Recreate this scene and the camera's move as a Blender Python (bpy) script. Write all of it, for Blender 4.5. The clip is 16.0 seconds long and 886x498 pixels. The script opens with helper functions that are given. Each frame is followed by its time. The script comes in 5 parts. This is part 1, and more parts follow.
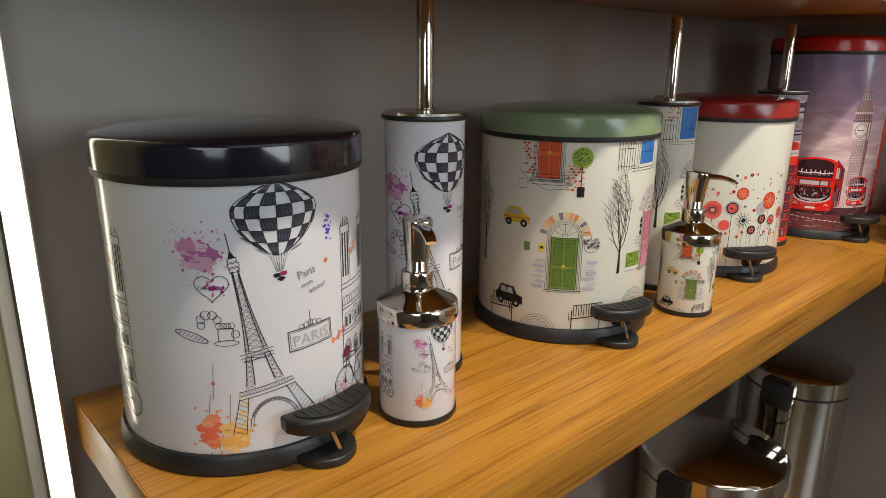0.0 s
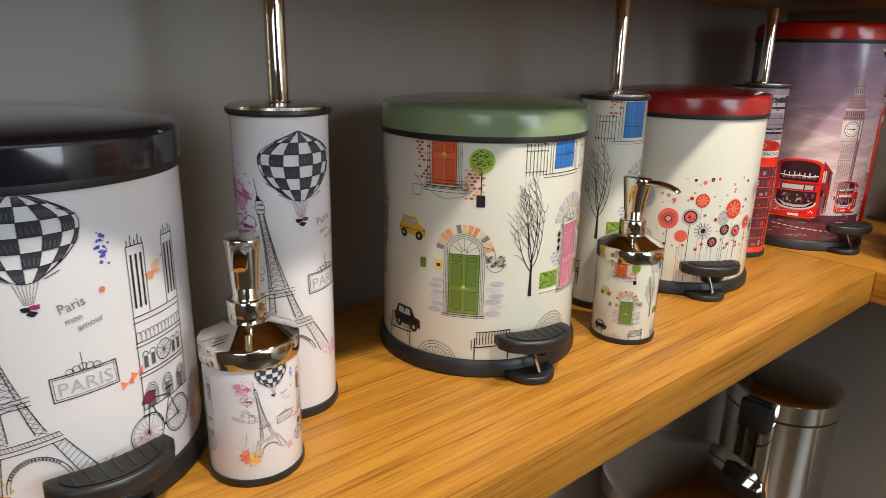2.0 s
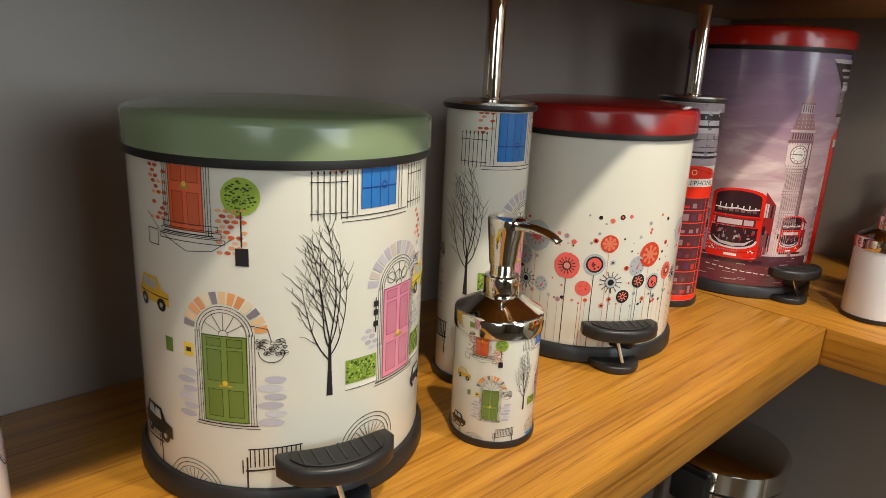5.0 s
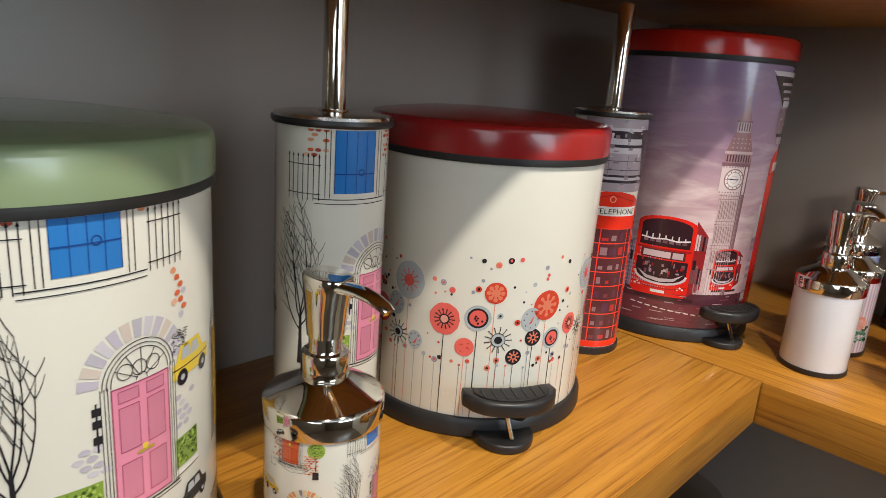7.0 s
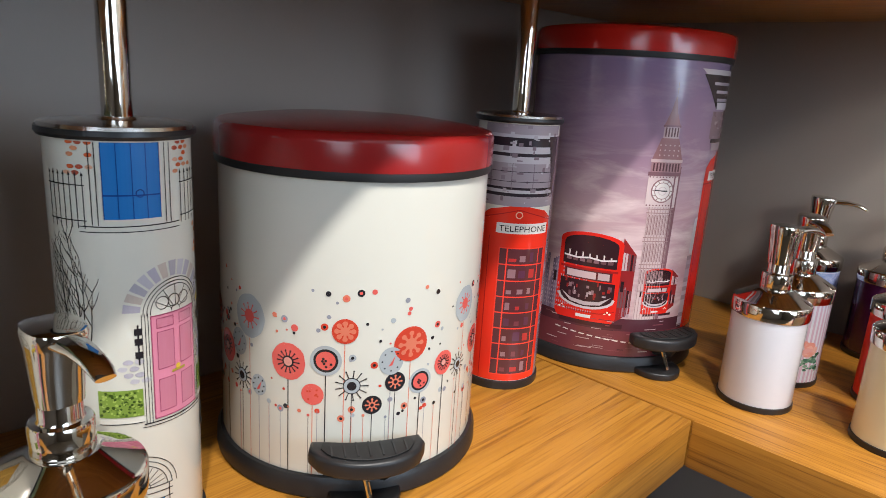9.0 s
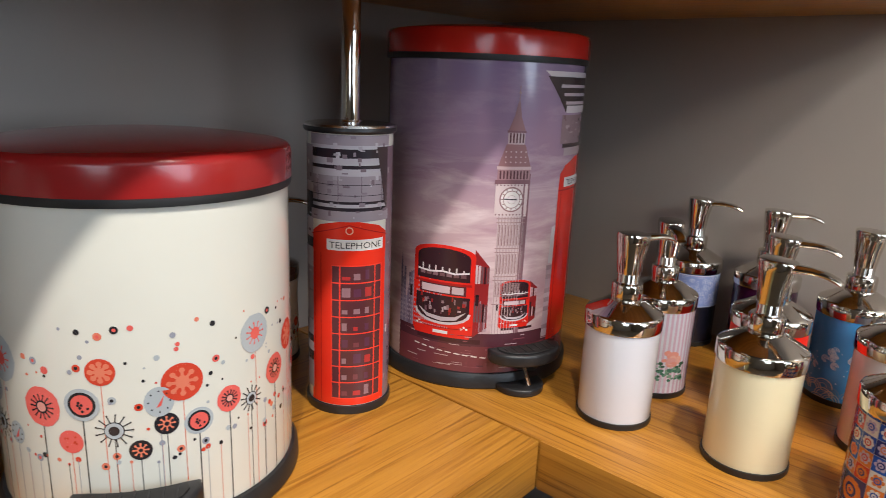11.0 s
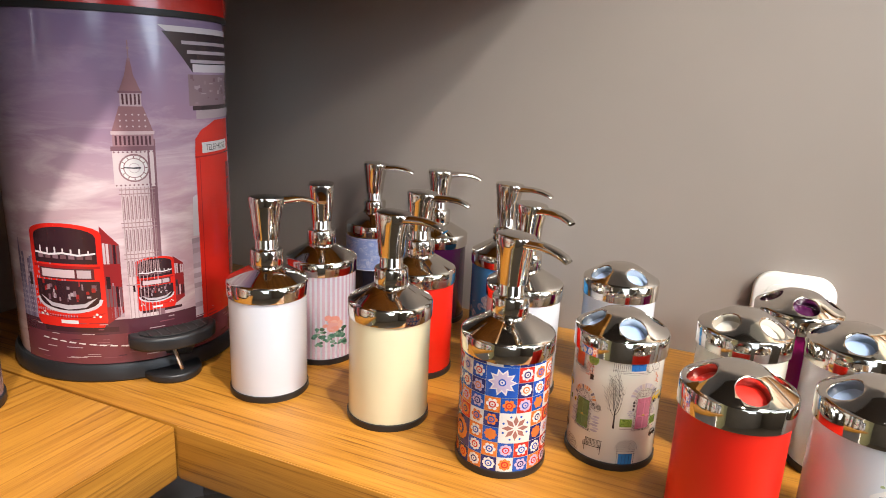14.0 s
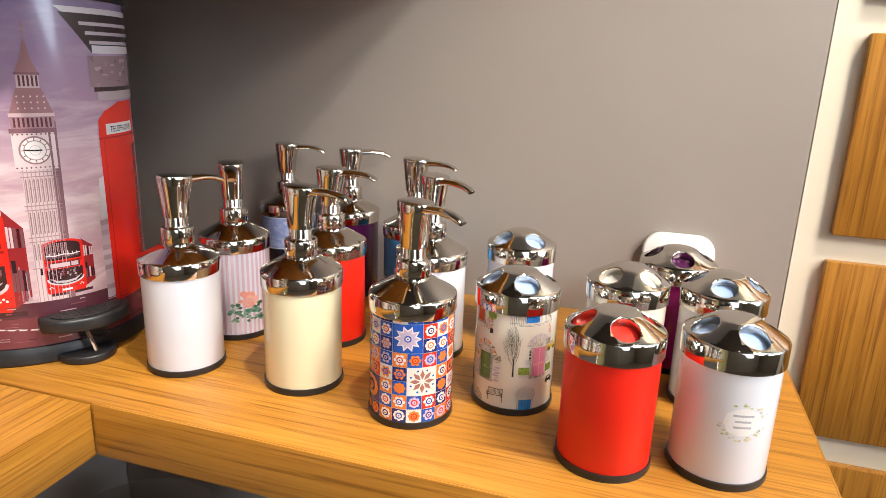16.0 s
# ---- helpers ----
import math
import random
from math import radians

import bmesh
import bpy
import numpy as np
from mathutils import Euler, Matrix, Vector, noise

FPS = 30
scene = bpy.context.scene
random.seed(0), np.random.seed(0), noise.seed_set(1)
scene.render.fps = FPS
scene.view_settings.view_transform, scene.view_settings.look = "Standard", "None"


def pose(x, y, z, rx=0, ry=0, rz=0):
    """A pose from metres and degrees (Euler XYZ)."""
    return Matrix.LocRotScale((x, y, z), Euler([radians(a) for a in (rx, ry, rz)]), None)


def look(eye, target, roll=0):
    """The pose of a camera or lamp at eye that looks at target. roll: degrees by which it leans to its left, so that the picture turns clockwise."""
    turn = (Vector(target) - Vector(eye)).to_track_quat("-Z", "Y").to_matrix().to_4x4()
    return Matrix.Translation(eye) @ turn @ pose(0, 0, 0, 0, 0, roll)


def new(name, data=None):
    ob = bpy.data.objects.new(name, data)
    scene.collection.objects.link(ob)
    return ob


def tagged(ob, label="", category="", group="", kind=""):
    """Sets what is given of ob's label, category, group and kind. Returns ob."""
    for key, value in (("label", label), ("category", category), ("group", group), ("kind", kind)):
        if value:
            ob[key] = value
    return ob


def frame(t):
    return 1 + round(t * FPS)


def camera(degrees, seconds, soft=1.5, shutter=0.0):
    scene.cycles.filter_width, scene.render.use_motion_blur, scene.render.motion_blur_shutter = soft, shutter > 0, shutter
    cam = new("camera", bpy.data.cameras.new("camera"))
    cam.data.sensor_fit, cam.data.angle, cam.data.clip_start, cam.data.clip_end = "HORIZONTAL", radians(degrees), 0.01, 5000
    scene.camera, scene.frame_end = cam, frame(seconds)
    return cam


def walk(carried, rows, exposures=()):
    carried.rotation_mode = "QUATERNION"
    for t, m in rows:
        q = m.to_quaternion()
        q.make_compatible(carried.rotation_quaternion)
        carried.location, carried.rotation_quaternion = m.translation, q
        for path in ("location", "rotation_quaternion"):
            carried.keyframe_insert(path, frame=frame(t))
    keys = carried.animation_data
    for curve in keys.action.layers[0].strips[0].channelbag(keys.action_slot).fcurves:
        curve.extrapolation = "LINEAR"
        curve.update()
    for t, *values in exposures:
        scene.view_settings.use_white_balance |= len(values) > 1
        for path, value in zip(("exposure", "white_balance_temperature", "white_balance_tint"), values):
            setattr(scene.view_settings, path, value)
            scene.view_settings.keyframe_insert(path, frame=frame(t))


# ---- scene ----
cam = camera(67.54, 16.0, soft=0.7, shutter=0.2)
PATH = [
    (0, (-0.2822, -0.0805, 1.2585), (1.0133, 1.3427, 0.7143), 0.61),
    (0.5, (-0.2557, -0.0708, 1.2631), (1.0436, 1.3432, 0.7042), 0.93),
    (1, (-0.2148, -0.0710, 1.2644), (1.0662, 1.3520, 0.6743), 0.93),
    (1.5, (-0.1662, -0.0749, 1.2578), (1.0782, 1.3736, 0.6633), 0.76),
    (2, (-0.1097, -0.0872, 1.2580), (1.1332, 1.3683, 0.6776), 1.22),
    (2.5, (-0.0704, -0.0974, 1.2532), (1.1740, 1.3576, 0.6749), 1.18),
    (3, (-0.0407, -0.0916, 1.2500), (1.2345, 1.3409, 0.6826), 1.44),
    (3.2, (-0.0247, -0.0877, 1.2558), (1.2579, 1.3441, 0.7036), 2.36),
    (5.3, (0.1445, 0.0020, 1.2368), (1.4835, 1.3830, 0.6890), 2.80),
    (5.5, (0.1579, 0.0125, 1.2338), (1.5057, 1.3834, 0.6826), 2.81),
    (6, (0.2041, 0.0222, 1.2386), (1.6097, 1.3401, 0.7024), 3.39),
    (6.5, (0.2374, 0.0239, 1.2447), (1.6777, 1.3044, 0.7100), 3.04),
    (7, (0.2856, 0.0224, 1.2475), (1.6977, 1.3368, 0.7198), 4.39),
    (7.5, (0.3290, 0.0158, 1.2481), (1.7223, 1.3540, 0.7301), 4.24),
    (8, (0.3572, 0.0005, 1.2508), (1.7435, 1.3548, 0.7564), 3.81),
    (8.5, (0.3915, -0.0029, 1.2495), (1.7788, 1.3481, 0.7494), 3.85),
    (8.7, (0.4040, -0.0007, 1.2473), (1.8024, 1.3384, 0.7459), 3.96),
    (10.8, (0.5242, -0.0512, 1.2633), (1.9695, 1.2325, 0.7504), 2.34),
    (11, (0.5379, -0.0689, 1.2620), (1.9964, 1.2029, 0.7567), 2.54),
    (11.5, (0.5558, -0.0828, 1.2538), (2.0959, 1.1008, 0.7770), 2.80),
    (12, (0.5819, -0.1137, 1.2476), (2.1768, 0.9942, 0.7692), 3.26),
    (12.5, (0.6017, -0.1426, 1.2435), (2.2513, 0.8819, 0.7646), 2.92),
    (13, (0.6206, -0.1541, 1.2447), (2.3336, 0.7516, 0.7496), 3.26),
    (13.5, (0.6250, -0.1708, 1.2461), (2.3688, 0.6724, 0.7480), 3.00),
    (14, (0.6369, -0.1809, 1.2428), (2.4106, 0.5853, 0.7260), 2.67),
    (14.5, (0.6345, -0.1924, 1.2374), (2.4336, 0.5089, 0.7164), 2.58),
    (15, (0.6253, -0.2021, 1.2413), (2.4416, 0.4477, 0.7132), 2.38),
    (15.5, (0.6205, -0.2060, 1.2418), (2.4479, 0.3925, 0.6918), 2.20),
    (16, (0.6109, -0.2131, 1.2365), (2.4508, 0.3496, 0.6902), 2.05),
]
walk(cam, [(t, look(eye, target, roll)) for t, eye, target, roll in PATH],
     [(0, -0.2, 7300, 10), (3, 0.15, 7200, 10), (5.5, -0.1, 7500, 9), (7, -0.05, 6900, 10), (8.5, 0.12, 6300, 11), (11, -0.02, 6500, 11),
      (12.5, 0.2, 6600, 11), (14, 0.44, 6600, 11), (16, 0.5, 6750, 11)])

# ---- world and lights ----
Z = 0.95                      # top of the display shelf
WX, WY = 1.389, 0.572         # inner faces of the two walls
EX, EY = 1.0, 0.21            # front edges of the two shelf arms
world = bpy.data.worlds.new("room_world")
world.use_nodes = True
scene.world = world
world.node_tree.nodes["Background"].inputs[0].default_value = (0.9, 0.85, 0.8, 1)
world.node_tree.nodes["Background"].inputs[1].default_value = 0.05


def spot(name, eye, target, watts, colour, size, cone, blend=0.5):
    data = bpy.data.lights.new(name, "SPOT")
    data.energy, data.color, data.shadow_soft_size = watts, colour, size
    data.spot_size, data.spot_blend = radians(cone), blend
    ob = new(name, data)
    ob.matrix_world = look(eye, target)
    return ob


WARM = (1.0, 0.84, 0.62)
NEUTRAL = (1.0, 0.95, 0.88)
spot("unseen_spot", (0.12, -0.42, 2.5), (0.06, 0.3, 0.95), 92, NEUTRAL, 0.03, 76)
spot("unseen_spot", (0.74, -0.42, 2.5), (0.62, 0.3, 0.95), 66, NEUTRAL, 0.03, 52, 0.7)
# spot added out of view to light the side wall
spot("unseen_spot", (0.08, -1.75, 2.2), (1.37, -0.26, 1.12), 140, (1.0, 0.95, 0.88), 0.25, 28, 1.0)
# narrow cool spot added out of view for the side wall's bright patch
spot("unseen_spot", (0.45, -1.2, 2.5), (1.389, -0.19, 1.33), 34, (0.80, 0.90, 1.0), 0.15, 24, 1.0)
spot("unseen_spot", (0.85, -1.1, 2.4), (1.36, -0.5, 1.0), 50, WARM, 0.08, 50)
spot("unseen_spot", (0.78, -1.0, 2.5), (1.12, -0.06, 0.95), 52, NEUTRAL, 0.05, 40, 0.7)


def soft(name, eye, target, w, h, watts, colour):
    data = bpy.data.lights.new(name, "AREA")
    data.shape, data.size, data.size_y, data.energy, data.color = "RECTANGLE", w, h, watts, colour
    new(name, data).matrix_world = look(eye, target)


# unseen cool fill lamp added behind the camera
soft("fill_light_behind", (0.62, -3.1, 1.8), (0.3, 0, 1.2), 1.4, 1.4, 46, (0.70, 0.84, 1.0))
# unseen fill lamp added at the left to brighten the dispensers' fronts
soft("fill_light_left", (-1.7, -1.2, 1.9), (1.1, 0, 1.0), 1.6, 1.1, 20, (0.72, 0.86, 1.0))
# unseen soft fill lamp added overhead, facing down
soft("fill_light_overhead", (0.1, -1.75, 2.66), (0.1, -1.74, 0), 2.2, 1.2, 8, (0.76, 0.88, 1.0))

# ---- materials ----
def nodes_of(name):
    m = bpy.data.materials.new(name)
    m.use_nodes = True
    nt = m.node_tree
    return m, nt, nt.nodes["Principled BSDF"]


def link(nt, a, b):
    nt.links.new(a, b)


def tex_coord(nt, scale=(1, 1, 1)):
    tc = nt.nodes.new("ShaderNodeTexCoord")
    mp = nt.nodes.new("ShaderNodeMapping")
    mp.inputs["Scale"].default_value = scale
    link(nt, tc.outputs["Object"], mp.inputs["Vector"])
    return mp.outputs["Vector"]


def noise_tex(nt, vec, scale, detail=4.0, rough=0.55, distort=0.0):
    n = nt.nodes.new("ShaderNodeTexNoise")
    n.inputs["Scale"].default_value, n.inputs["Detail"].default_value = scale, detail
    n.inputs["Roughness"].default_value, n.inputs["Distortion"].default_value = rough, distort
    link(nt, vec, n.inputs["Vector"])
    return n.outputs["Fac"]


def ramp(nt, fac, stops):
    r = nt.nodes.new("ShaderNodeValToRGB")
    els = r.color_ramp.elements
    while len(els) < len(stops):
        els.new(0.5)
    for e, (p, c) in zip(els, stops):
        e.position, e.color = p, (*c, 1)
    link(nt, fac, r.inputs["Fac"])
    return r.outputs["Color"]


def mixed(nt, fac, a, b, mode="MIX"):
    m = nt.nodes.new("ShaderNodeMix")
    m.data_type, m.blend_type = "RGBA", mode
    for sock, v in ((m.inputs[0], fac), (m.inputs[6], a), (m.inputs[7], b)):
        if isinstance(v, (int, float)):
            sock.default_value = v
        elif isinstance(v, tuple):
            sock.default_value = (*v, 1)
        else:
            link(nt, v, sock)
    return m.outputs[2]


def bumped(nt, bsdf, height, strength, dist=0.001):
    b = nt.nodes.new("ShaderNodeBump")
    b.inputs["Strength"].default_value, b.inputs["Distance"].default_value = strength, dist
    link(nt, height, b.inputs["Height"])
    link(nt, b.outputs["Normal"], bsdf.inputs["Normal"])


def ranged(nt, fac, lo, hi):
    r = nt.nodes.new("ShaderNodeMapRange")
    r.inputs["To Min"].default_value, r.inputs["To Max"].default_value = lo, hi
    link(nt, fac, r.inputs["Value"])
    return r.outputs["Result"]


def painted(name, colour, rough=0.3, vary=0.06, bump=0.03, metal=0.0, coat=0.0, grain=180):
    """Plain paint, plastic or print with a faint mottle and relief."""
    m, nt, b = nodes_of(name)
    v = tex_coord(nt)
    big, fine = noise_tex(nt, v, 9, 3), noise_tex(nt, v, grain, 3)
    dark = tuple(max(0, c * (1 - 2 * vary)) for c in colour)
    light = tuple(min(1, c * (1 + vary)) for c in colour)
    col = ramp(nt, big, [(0.3, dark), (0.7, light)])
    link(nt, col, b.inputs["Base Color"])
    link(nt, ranged(nt, big, rough * 0.85, min(1, rough * 1.2)), b.inputs["Roughness"])
    b.inputs["Metallic"].default_value, b.inputs["Coat Weight"].default_value = metal, coat
    b.inputs["Coat Roughness"].default_value = 0.06
    if bump:
        bumped(nt, b, fine, bump)
    return m


def wood(name, along, tint=1.0, rough=0.36):
    """Teak laminate: long grain along one axis, dark pores, broad tone bands."""
    m, nt, b = nodes_of(name)
    s = [1.0, 1.0, 1.0]
    s["xyz".index(along)] = 0.045
    v = tex_coord(nt, tuple(s))
    s2 = [1.0, 1.0, 1.0]
    s2["xyz".index(along)] = 0.02
    v2 = tex_coord(nt, tuple(s2))
    bands = noise_tex(nt, v, 60, 5, 0.62, 0.3)
    pores = noise_tex(nt, v2, 420, 4, 0.7)
    lines = noise_tex(nt, v2, 290, 5, 0.62, 0.15)
    tone = noise_tex(nt, v, 7, 2)
    c = ramp(nt, bands, [(0.25, (0.31 * tint, 0.125 * tint, 0.016 * tint)), (0.5, (0.45 * tint, 0.2 * tint, 0.027 * tint)), (0.75, (0.54 * tint, 0.255 * tint, 0.04 * tint))])
    dark = ramp(nt, lines, [(0.36, (0.34, 0.24, 0.16)), (0.41, (0.72, 0.62, 0.5)), (0.5, (1, 1, 1))])
    c = mixed(nt, 0.6, c, dark, "MULTIPLY")
    pore = ramp(nt, pores, [(0.32, (0.5, 0.4, 0.3)), (0.48, (1, 1, 1))])
    c = mixed(nt, 0.6, c, pore, "MULTIPLY")
    c = mixed(nt, 0.45, c, ramp(nt, tone, [(0.3, (0.8, 0.76, 0.7)), (0.7, (1, 1, 1))]), "MULTIPLY")
    link(nt, c, b.inputs["Base Color"])
    link(nt, ranged(nt, bands, rough * 0.8, rough * 1.25), b.inputs["Roughness"])
    b.inputs["Coat Weight"].default_value = 0.06
    b.inputs["Coat Roughness"].default_value = 0.2
    bumped(nt, b, pores, 0.12, 0.0006)
    return m


def chrome_mat(name, colour, rough):
    m, nt, b = nodes_of(name)
    v = tex_coord(nt)
    n, fine = noise_tex(nt, v, 25, 3), noise_tex(nt, tex_coord(nt, (1, 1, 0.05)), 700, 2)
    b.inputs["Metallic"].default_value = 1
    link(nt, ramp(nt, n, [(0.3, tuple(c * 0.93 for c in colour)), (0.7, colour)]), b.inputs["Base Color"])
    link(nt, ranged(nt, n, rough * 0.7, rough * 1.4), b.inputs["Roughness"])
    bumped(nt, b, fine, 0.01, 0.0002)
    return m


def wall_mat(name, colour, rough):
    m, nt, b = nodes_of(name)
    v = tex_coord(nt)
    n, fine = noise_tex(nt, v, 2.2, 4), noise_tex(nt, v, 260, 3)
    link(nt, ramp(nt, n, [(0.25, tuple(c * 0.9 for c in colour)), (0.75, tuple(c * 1.06 for c in colour))]), b.inputs["Base Color"])
    link(nt, ranged(nt, n, rough * 0.9, rough * 1.1), b.inputs["Roughness"])
    bumped(nt, b, fine, 0.05, 0.0005)
    return m


WOOD_X = wood("teak_grain_x", "x")
WOOD_Y = wood("teak_grain_y", "y")
WOOD_Z = wood("teak_grain_z", "z")
CHROME = chrome_mat("polished_chrome", (0.70, 0.655, 0.59), 0.06)
STEEL = chrome_mat("brushed_steel", (0.62, 0.58, 0.53), 0.2)
BLACK = painted("black_plastic", (0.014, 0.014, 0.015), 0.38, 0.1, 0.08, grain=900)
RUBBER = painted("black_gasket", (0.01, 0.01, 0.01), 0.5, 0.1, 0.05)
TAUPE = wall_mat("taupe_wall_paint", (0.30, 0.262, 0.236), 0.34)
CREAM_WALL = wall_mat("cream_wall_paint", (0.74, 0.66, 0.53), 0.5)
OLIVE_WALL = wall_mat("olive_wall_paint", (0.42, 0.36, 0.17), 0.6)
ROOM_WALL = wall_mat("room_wall_paint", (0.18, 0.14, 0.105), 0.7)
CEILING_MAT = wall_mat("ceiling_paint", (0.07, 0.052, 0.038), 0.7)
FLOOR = wall_mat("floor_tile", (0.12, 0.085, 0.055), 0.3)
PAPER_WHITE = painted("white_enamel", (0.74, 0.74, 0.78), 0.16, 0.015, 0.0, coat=0.3)
CREAM = painted("cream_enamel", (0.70, 0.69, 0.61), 0.16, 0.015, 0.0, coat=0.3)
IVORY = painted("ivory_enamel", (0.83, 0.77, 0.53), 0.2, 0.02, 0.0, coat=0.2)
SOFT_WHITE = painted("soft_white_enamel", (0.68, 0.70, 0.76), 0.25, 0.02, 0.0, coat=0.2)
RED = painted("red_enamel", (0.78, 0.016, 0.005), 0.42, 0.03, 0.0)
LID_RED = painted("dark_red_lid", (0.30, 0.014, 0.014), 0.20, 0.04, 0.0, coat=0.18)
LID_BRIGHT = painted("bright_red_lid", (0.52, 0.015, 0.01), 0.20, 0.04, 0.0, coat=0.18)
LID_GREEN = painted("sage_green_lid", (0.21, 0.28, 0.16), 0.20, 0.04, 0.0, coat=0.18)
LID_NAVY = painted("midnight_lid", (0.012, 0.011, 0.02), 0.14, 0.05, 0.0, coat=0.4)
PURPLE = painted("dark_purple_enamel", (0.06, 0.006, 0.05), 0.2, 0.05, 0.0, coat=0.3)
MAGENTA = painted("magenta_enamel", (0.33, 0.01, 0.16), 0.2, 0.05, 0.0, coat=0.3)
NAVY = painted("navy_enamel", (0.012, 0.012, 0.022), 0.25, 0.05, 0.0)
LINER = painted("pale_blue_liner", (0.35, 0.5, 0.8), 0.35, 0.04, 0.0)
LINER_WHITE = painted("white_liner", (0.8, 0.79, 0.74), 0.35, 0.04, 0.0)
SOCKET_MAT = painted("white_plastic", (0.8, 0.79, 0.76), 0.3, 0.02, 0.0)
INKS = {}


def ink(r, g, b):
    key = (round(r, 3), round(g, 3), round(b, 3))
    if key not in INKS:
        INKS[key] = painted("print_ink", (r, g, b), 0.22, 0.08, 0.0, coat=0.25)
    return INKS[key]


def led_mat():
    m, nt, b = nodes_of("led_diffuser")
    b.inputs["Base Color"].default_value = (0.9, 0.9, 0.88, 1)
    b.inputs["Emission Color"].default_value = (1.0, 0.96, 0.86, 1)
    b.inputs["Emission Strength"].default_value = 4.0
    return m


LED = led_mat()


# ---- mesh helpers ----
def finish(bm, name, material, sharp=35):
    for f in bm.faces:
        f.smooth = True
    bm.normal_update()
    for e in bm.edges:
        if len(e.link_faces) == 2 and e.calc_face_angle(0) > radians(sharp):
            e.smooth = False
    me = bpy.data.meshes.new(name)
    bm.to_mesh(me)
    bm.free()
    mats = material if isinstance(material, (list, tuple)) else [material]
    for mt in mats:
        me.materials.append(mt)
    return me


def part(name, bm, material, parent, label="", m=None):
    me = bm if isinstance(bm, bpy.types.Mesh) else finish(bm, name, material)
    ob = new(name, me)
    ob.parent = parent
    if m is not None:
        ob.matrix_basis = m
    return tagged(ob, label)


def thing(name, x, y, z, label, category, group="", turn=0.0):
    ob = new(name)
    ob.empty_display_size = 0.05
    ob.matrix_basis = pose(x, y, z, 0, 0, turn)
    return tagged(ob, label, category, group)


def structure(name, bm, material, label, m=None):
    ob = new(name, finish(bm, name, material))
    if m is not None:
        ob.matrix_basis = m
    return tagged(ob, label, name.split("_")[0], kind="structure")


def lathe(profile, seg=64, caps=True):
    """Turns a profile of (radius, height) round z."""
    bm = bmesh.new()
    rings = []
    for r, z in profile:
        if r < 1e-6:
            rings.append([bm.verts.new((0, 0, z))])
        else:
            rings.append([bm.verts.new((r * math.cos(2 * math.pi * k / seg), r * math.sin(2 * math.pi * k / seg), z)) for k in range(seg)])
    for a, b in zip(rings, rings[1:]):
        if len(a) == 1 and len(b) == 1:
            continue
        for k in range(seg):
            j = (k + 1) % seg
            if len(a) == 1:
                bm.faces.new((a[0], b[j], b[k]))
            elif len(b) == 1:
                bm.faces.new((a[k], a[j], b[0]))
            else:
                bm.faces.new((a[k], a[j], b[j], b[k]))
    bmesh.ops.recalc_face_normals(bm, faces=bm.faces)
    return bm


def box(x0, y0, z0, x1, y1, z1, bevel=0.0, seg=2):
    bm = bmesh.new()
    bmesh.ops.create_cube(bm, size=1)
    for v in bm.verts:
        v.co = Vector((x0 + (v.co.x + 0.5) * (x1 - x0), y0 + (v.co.y + 0.5) * (y1 - y0), z0 + (v.co.z + 0.5) * (z1 - z0)))
    if bevel:
        bmesh.ops.bevel(bm, geom=bm.edges[:], offset=bevel, segments=seg, profile=0.5, affect="EDGES")
    return bm


def prism(outline, z0, z1, bevel=0.0):
    """Extrudes a flat outline of (x, y) from z0 to z1 with rounded rims."""
    bm = bmesh.new()
    low = [bm.verts.new((x, y, z0)) for x, y in outline]
    high = [bm.verts.new((x, y, z1)) for x, y in outline]
    n = len(outline)
    bm.faces.new(low[::-1])
    bm.faces.new(high)
    for k in range(n):
        bm.faces.new((low[k], low[(k + 1) % n], high[(k + 1) % n], high[k]))
    bmesh.ops.recalc_face_normals(bm, faces=bm.faces)
    if bevel:
        rim = [e for e in bm.edges if abs(e.verts[0].co.z - e.verts[1].co.z) < 1e-6]
        bmesh.ops.bevel(bm, geom=rim, offset=bevel, segments=3, profile=0.5, affect="EDGES")
    return bm


def tube(points, radii, seg=12, flat=1.0):
    """A swept tube through points, with a radius at each; flat squeezes it along its local up."""
    bm = bmesh.new()
    pts = [Vector(p) for p in points]
    rings = []
    for i, p in enumerate(pts):
        d = (pts[min(i + 1, len(pts) - 1)] - pts[max(i - 1, 0)]).normalized()
        side = Vector((0, 0, 1)).cross(d)
        side = side.normalized() if side.length > 1e-3 else Vector((0, 1, 0))
        up = d.cross(side)
        rings.append([bm.verts.new(p + radii[i] * (math.cos(a) * side + flat * math.sin(a) * up)) for a in (2 * math.pi * k / seg for k in range(seg))])
    for a, b in zip(rings, rings[1:]):
        for k in range(seg):
            bm.faces.new((a[k], a[(k + 1) % seg], b[(k + 1) % seg], b[k]))
    bm.faces.new(rings[0][::-1])
    bm.faces.new(rings[-1])
    bmesh.ops.recalc_face_normals(bm, faces=bm.faces)
    return bm


# ---- the setting ----
structure("wall_back", box(-0.171, WY, 0, 1.6, WY + 0.1, 2.7), TAUPE, "taupe painted wall behind the display shelf")
structure("wall_side", box(WX, -0.372, 0, WX + 0.1, WY - 0.002, 2.7), TAUPE, "taupe painted side wall behind the dispensers")
structure("wall_cream", box(WX + 0.004, -3.2, 0, WX + 0.1, -0.374, 2.7), CREAM_WALL, "cream painted wall with teak panels")
structure("wall_olive", box(-1.8, WY - 0.004, 0, -0.206, WY + 0.1, 2.7), OLIVE_WALL, "olive painted wall beside the light strip")
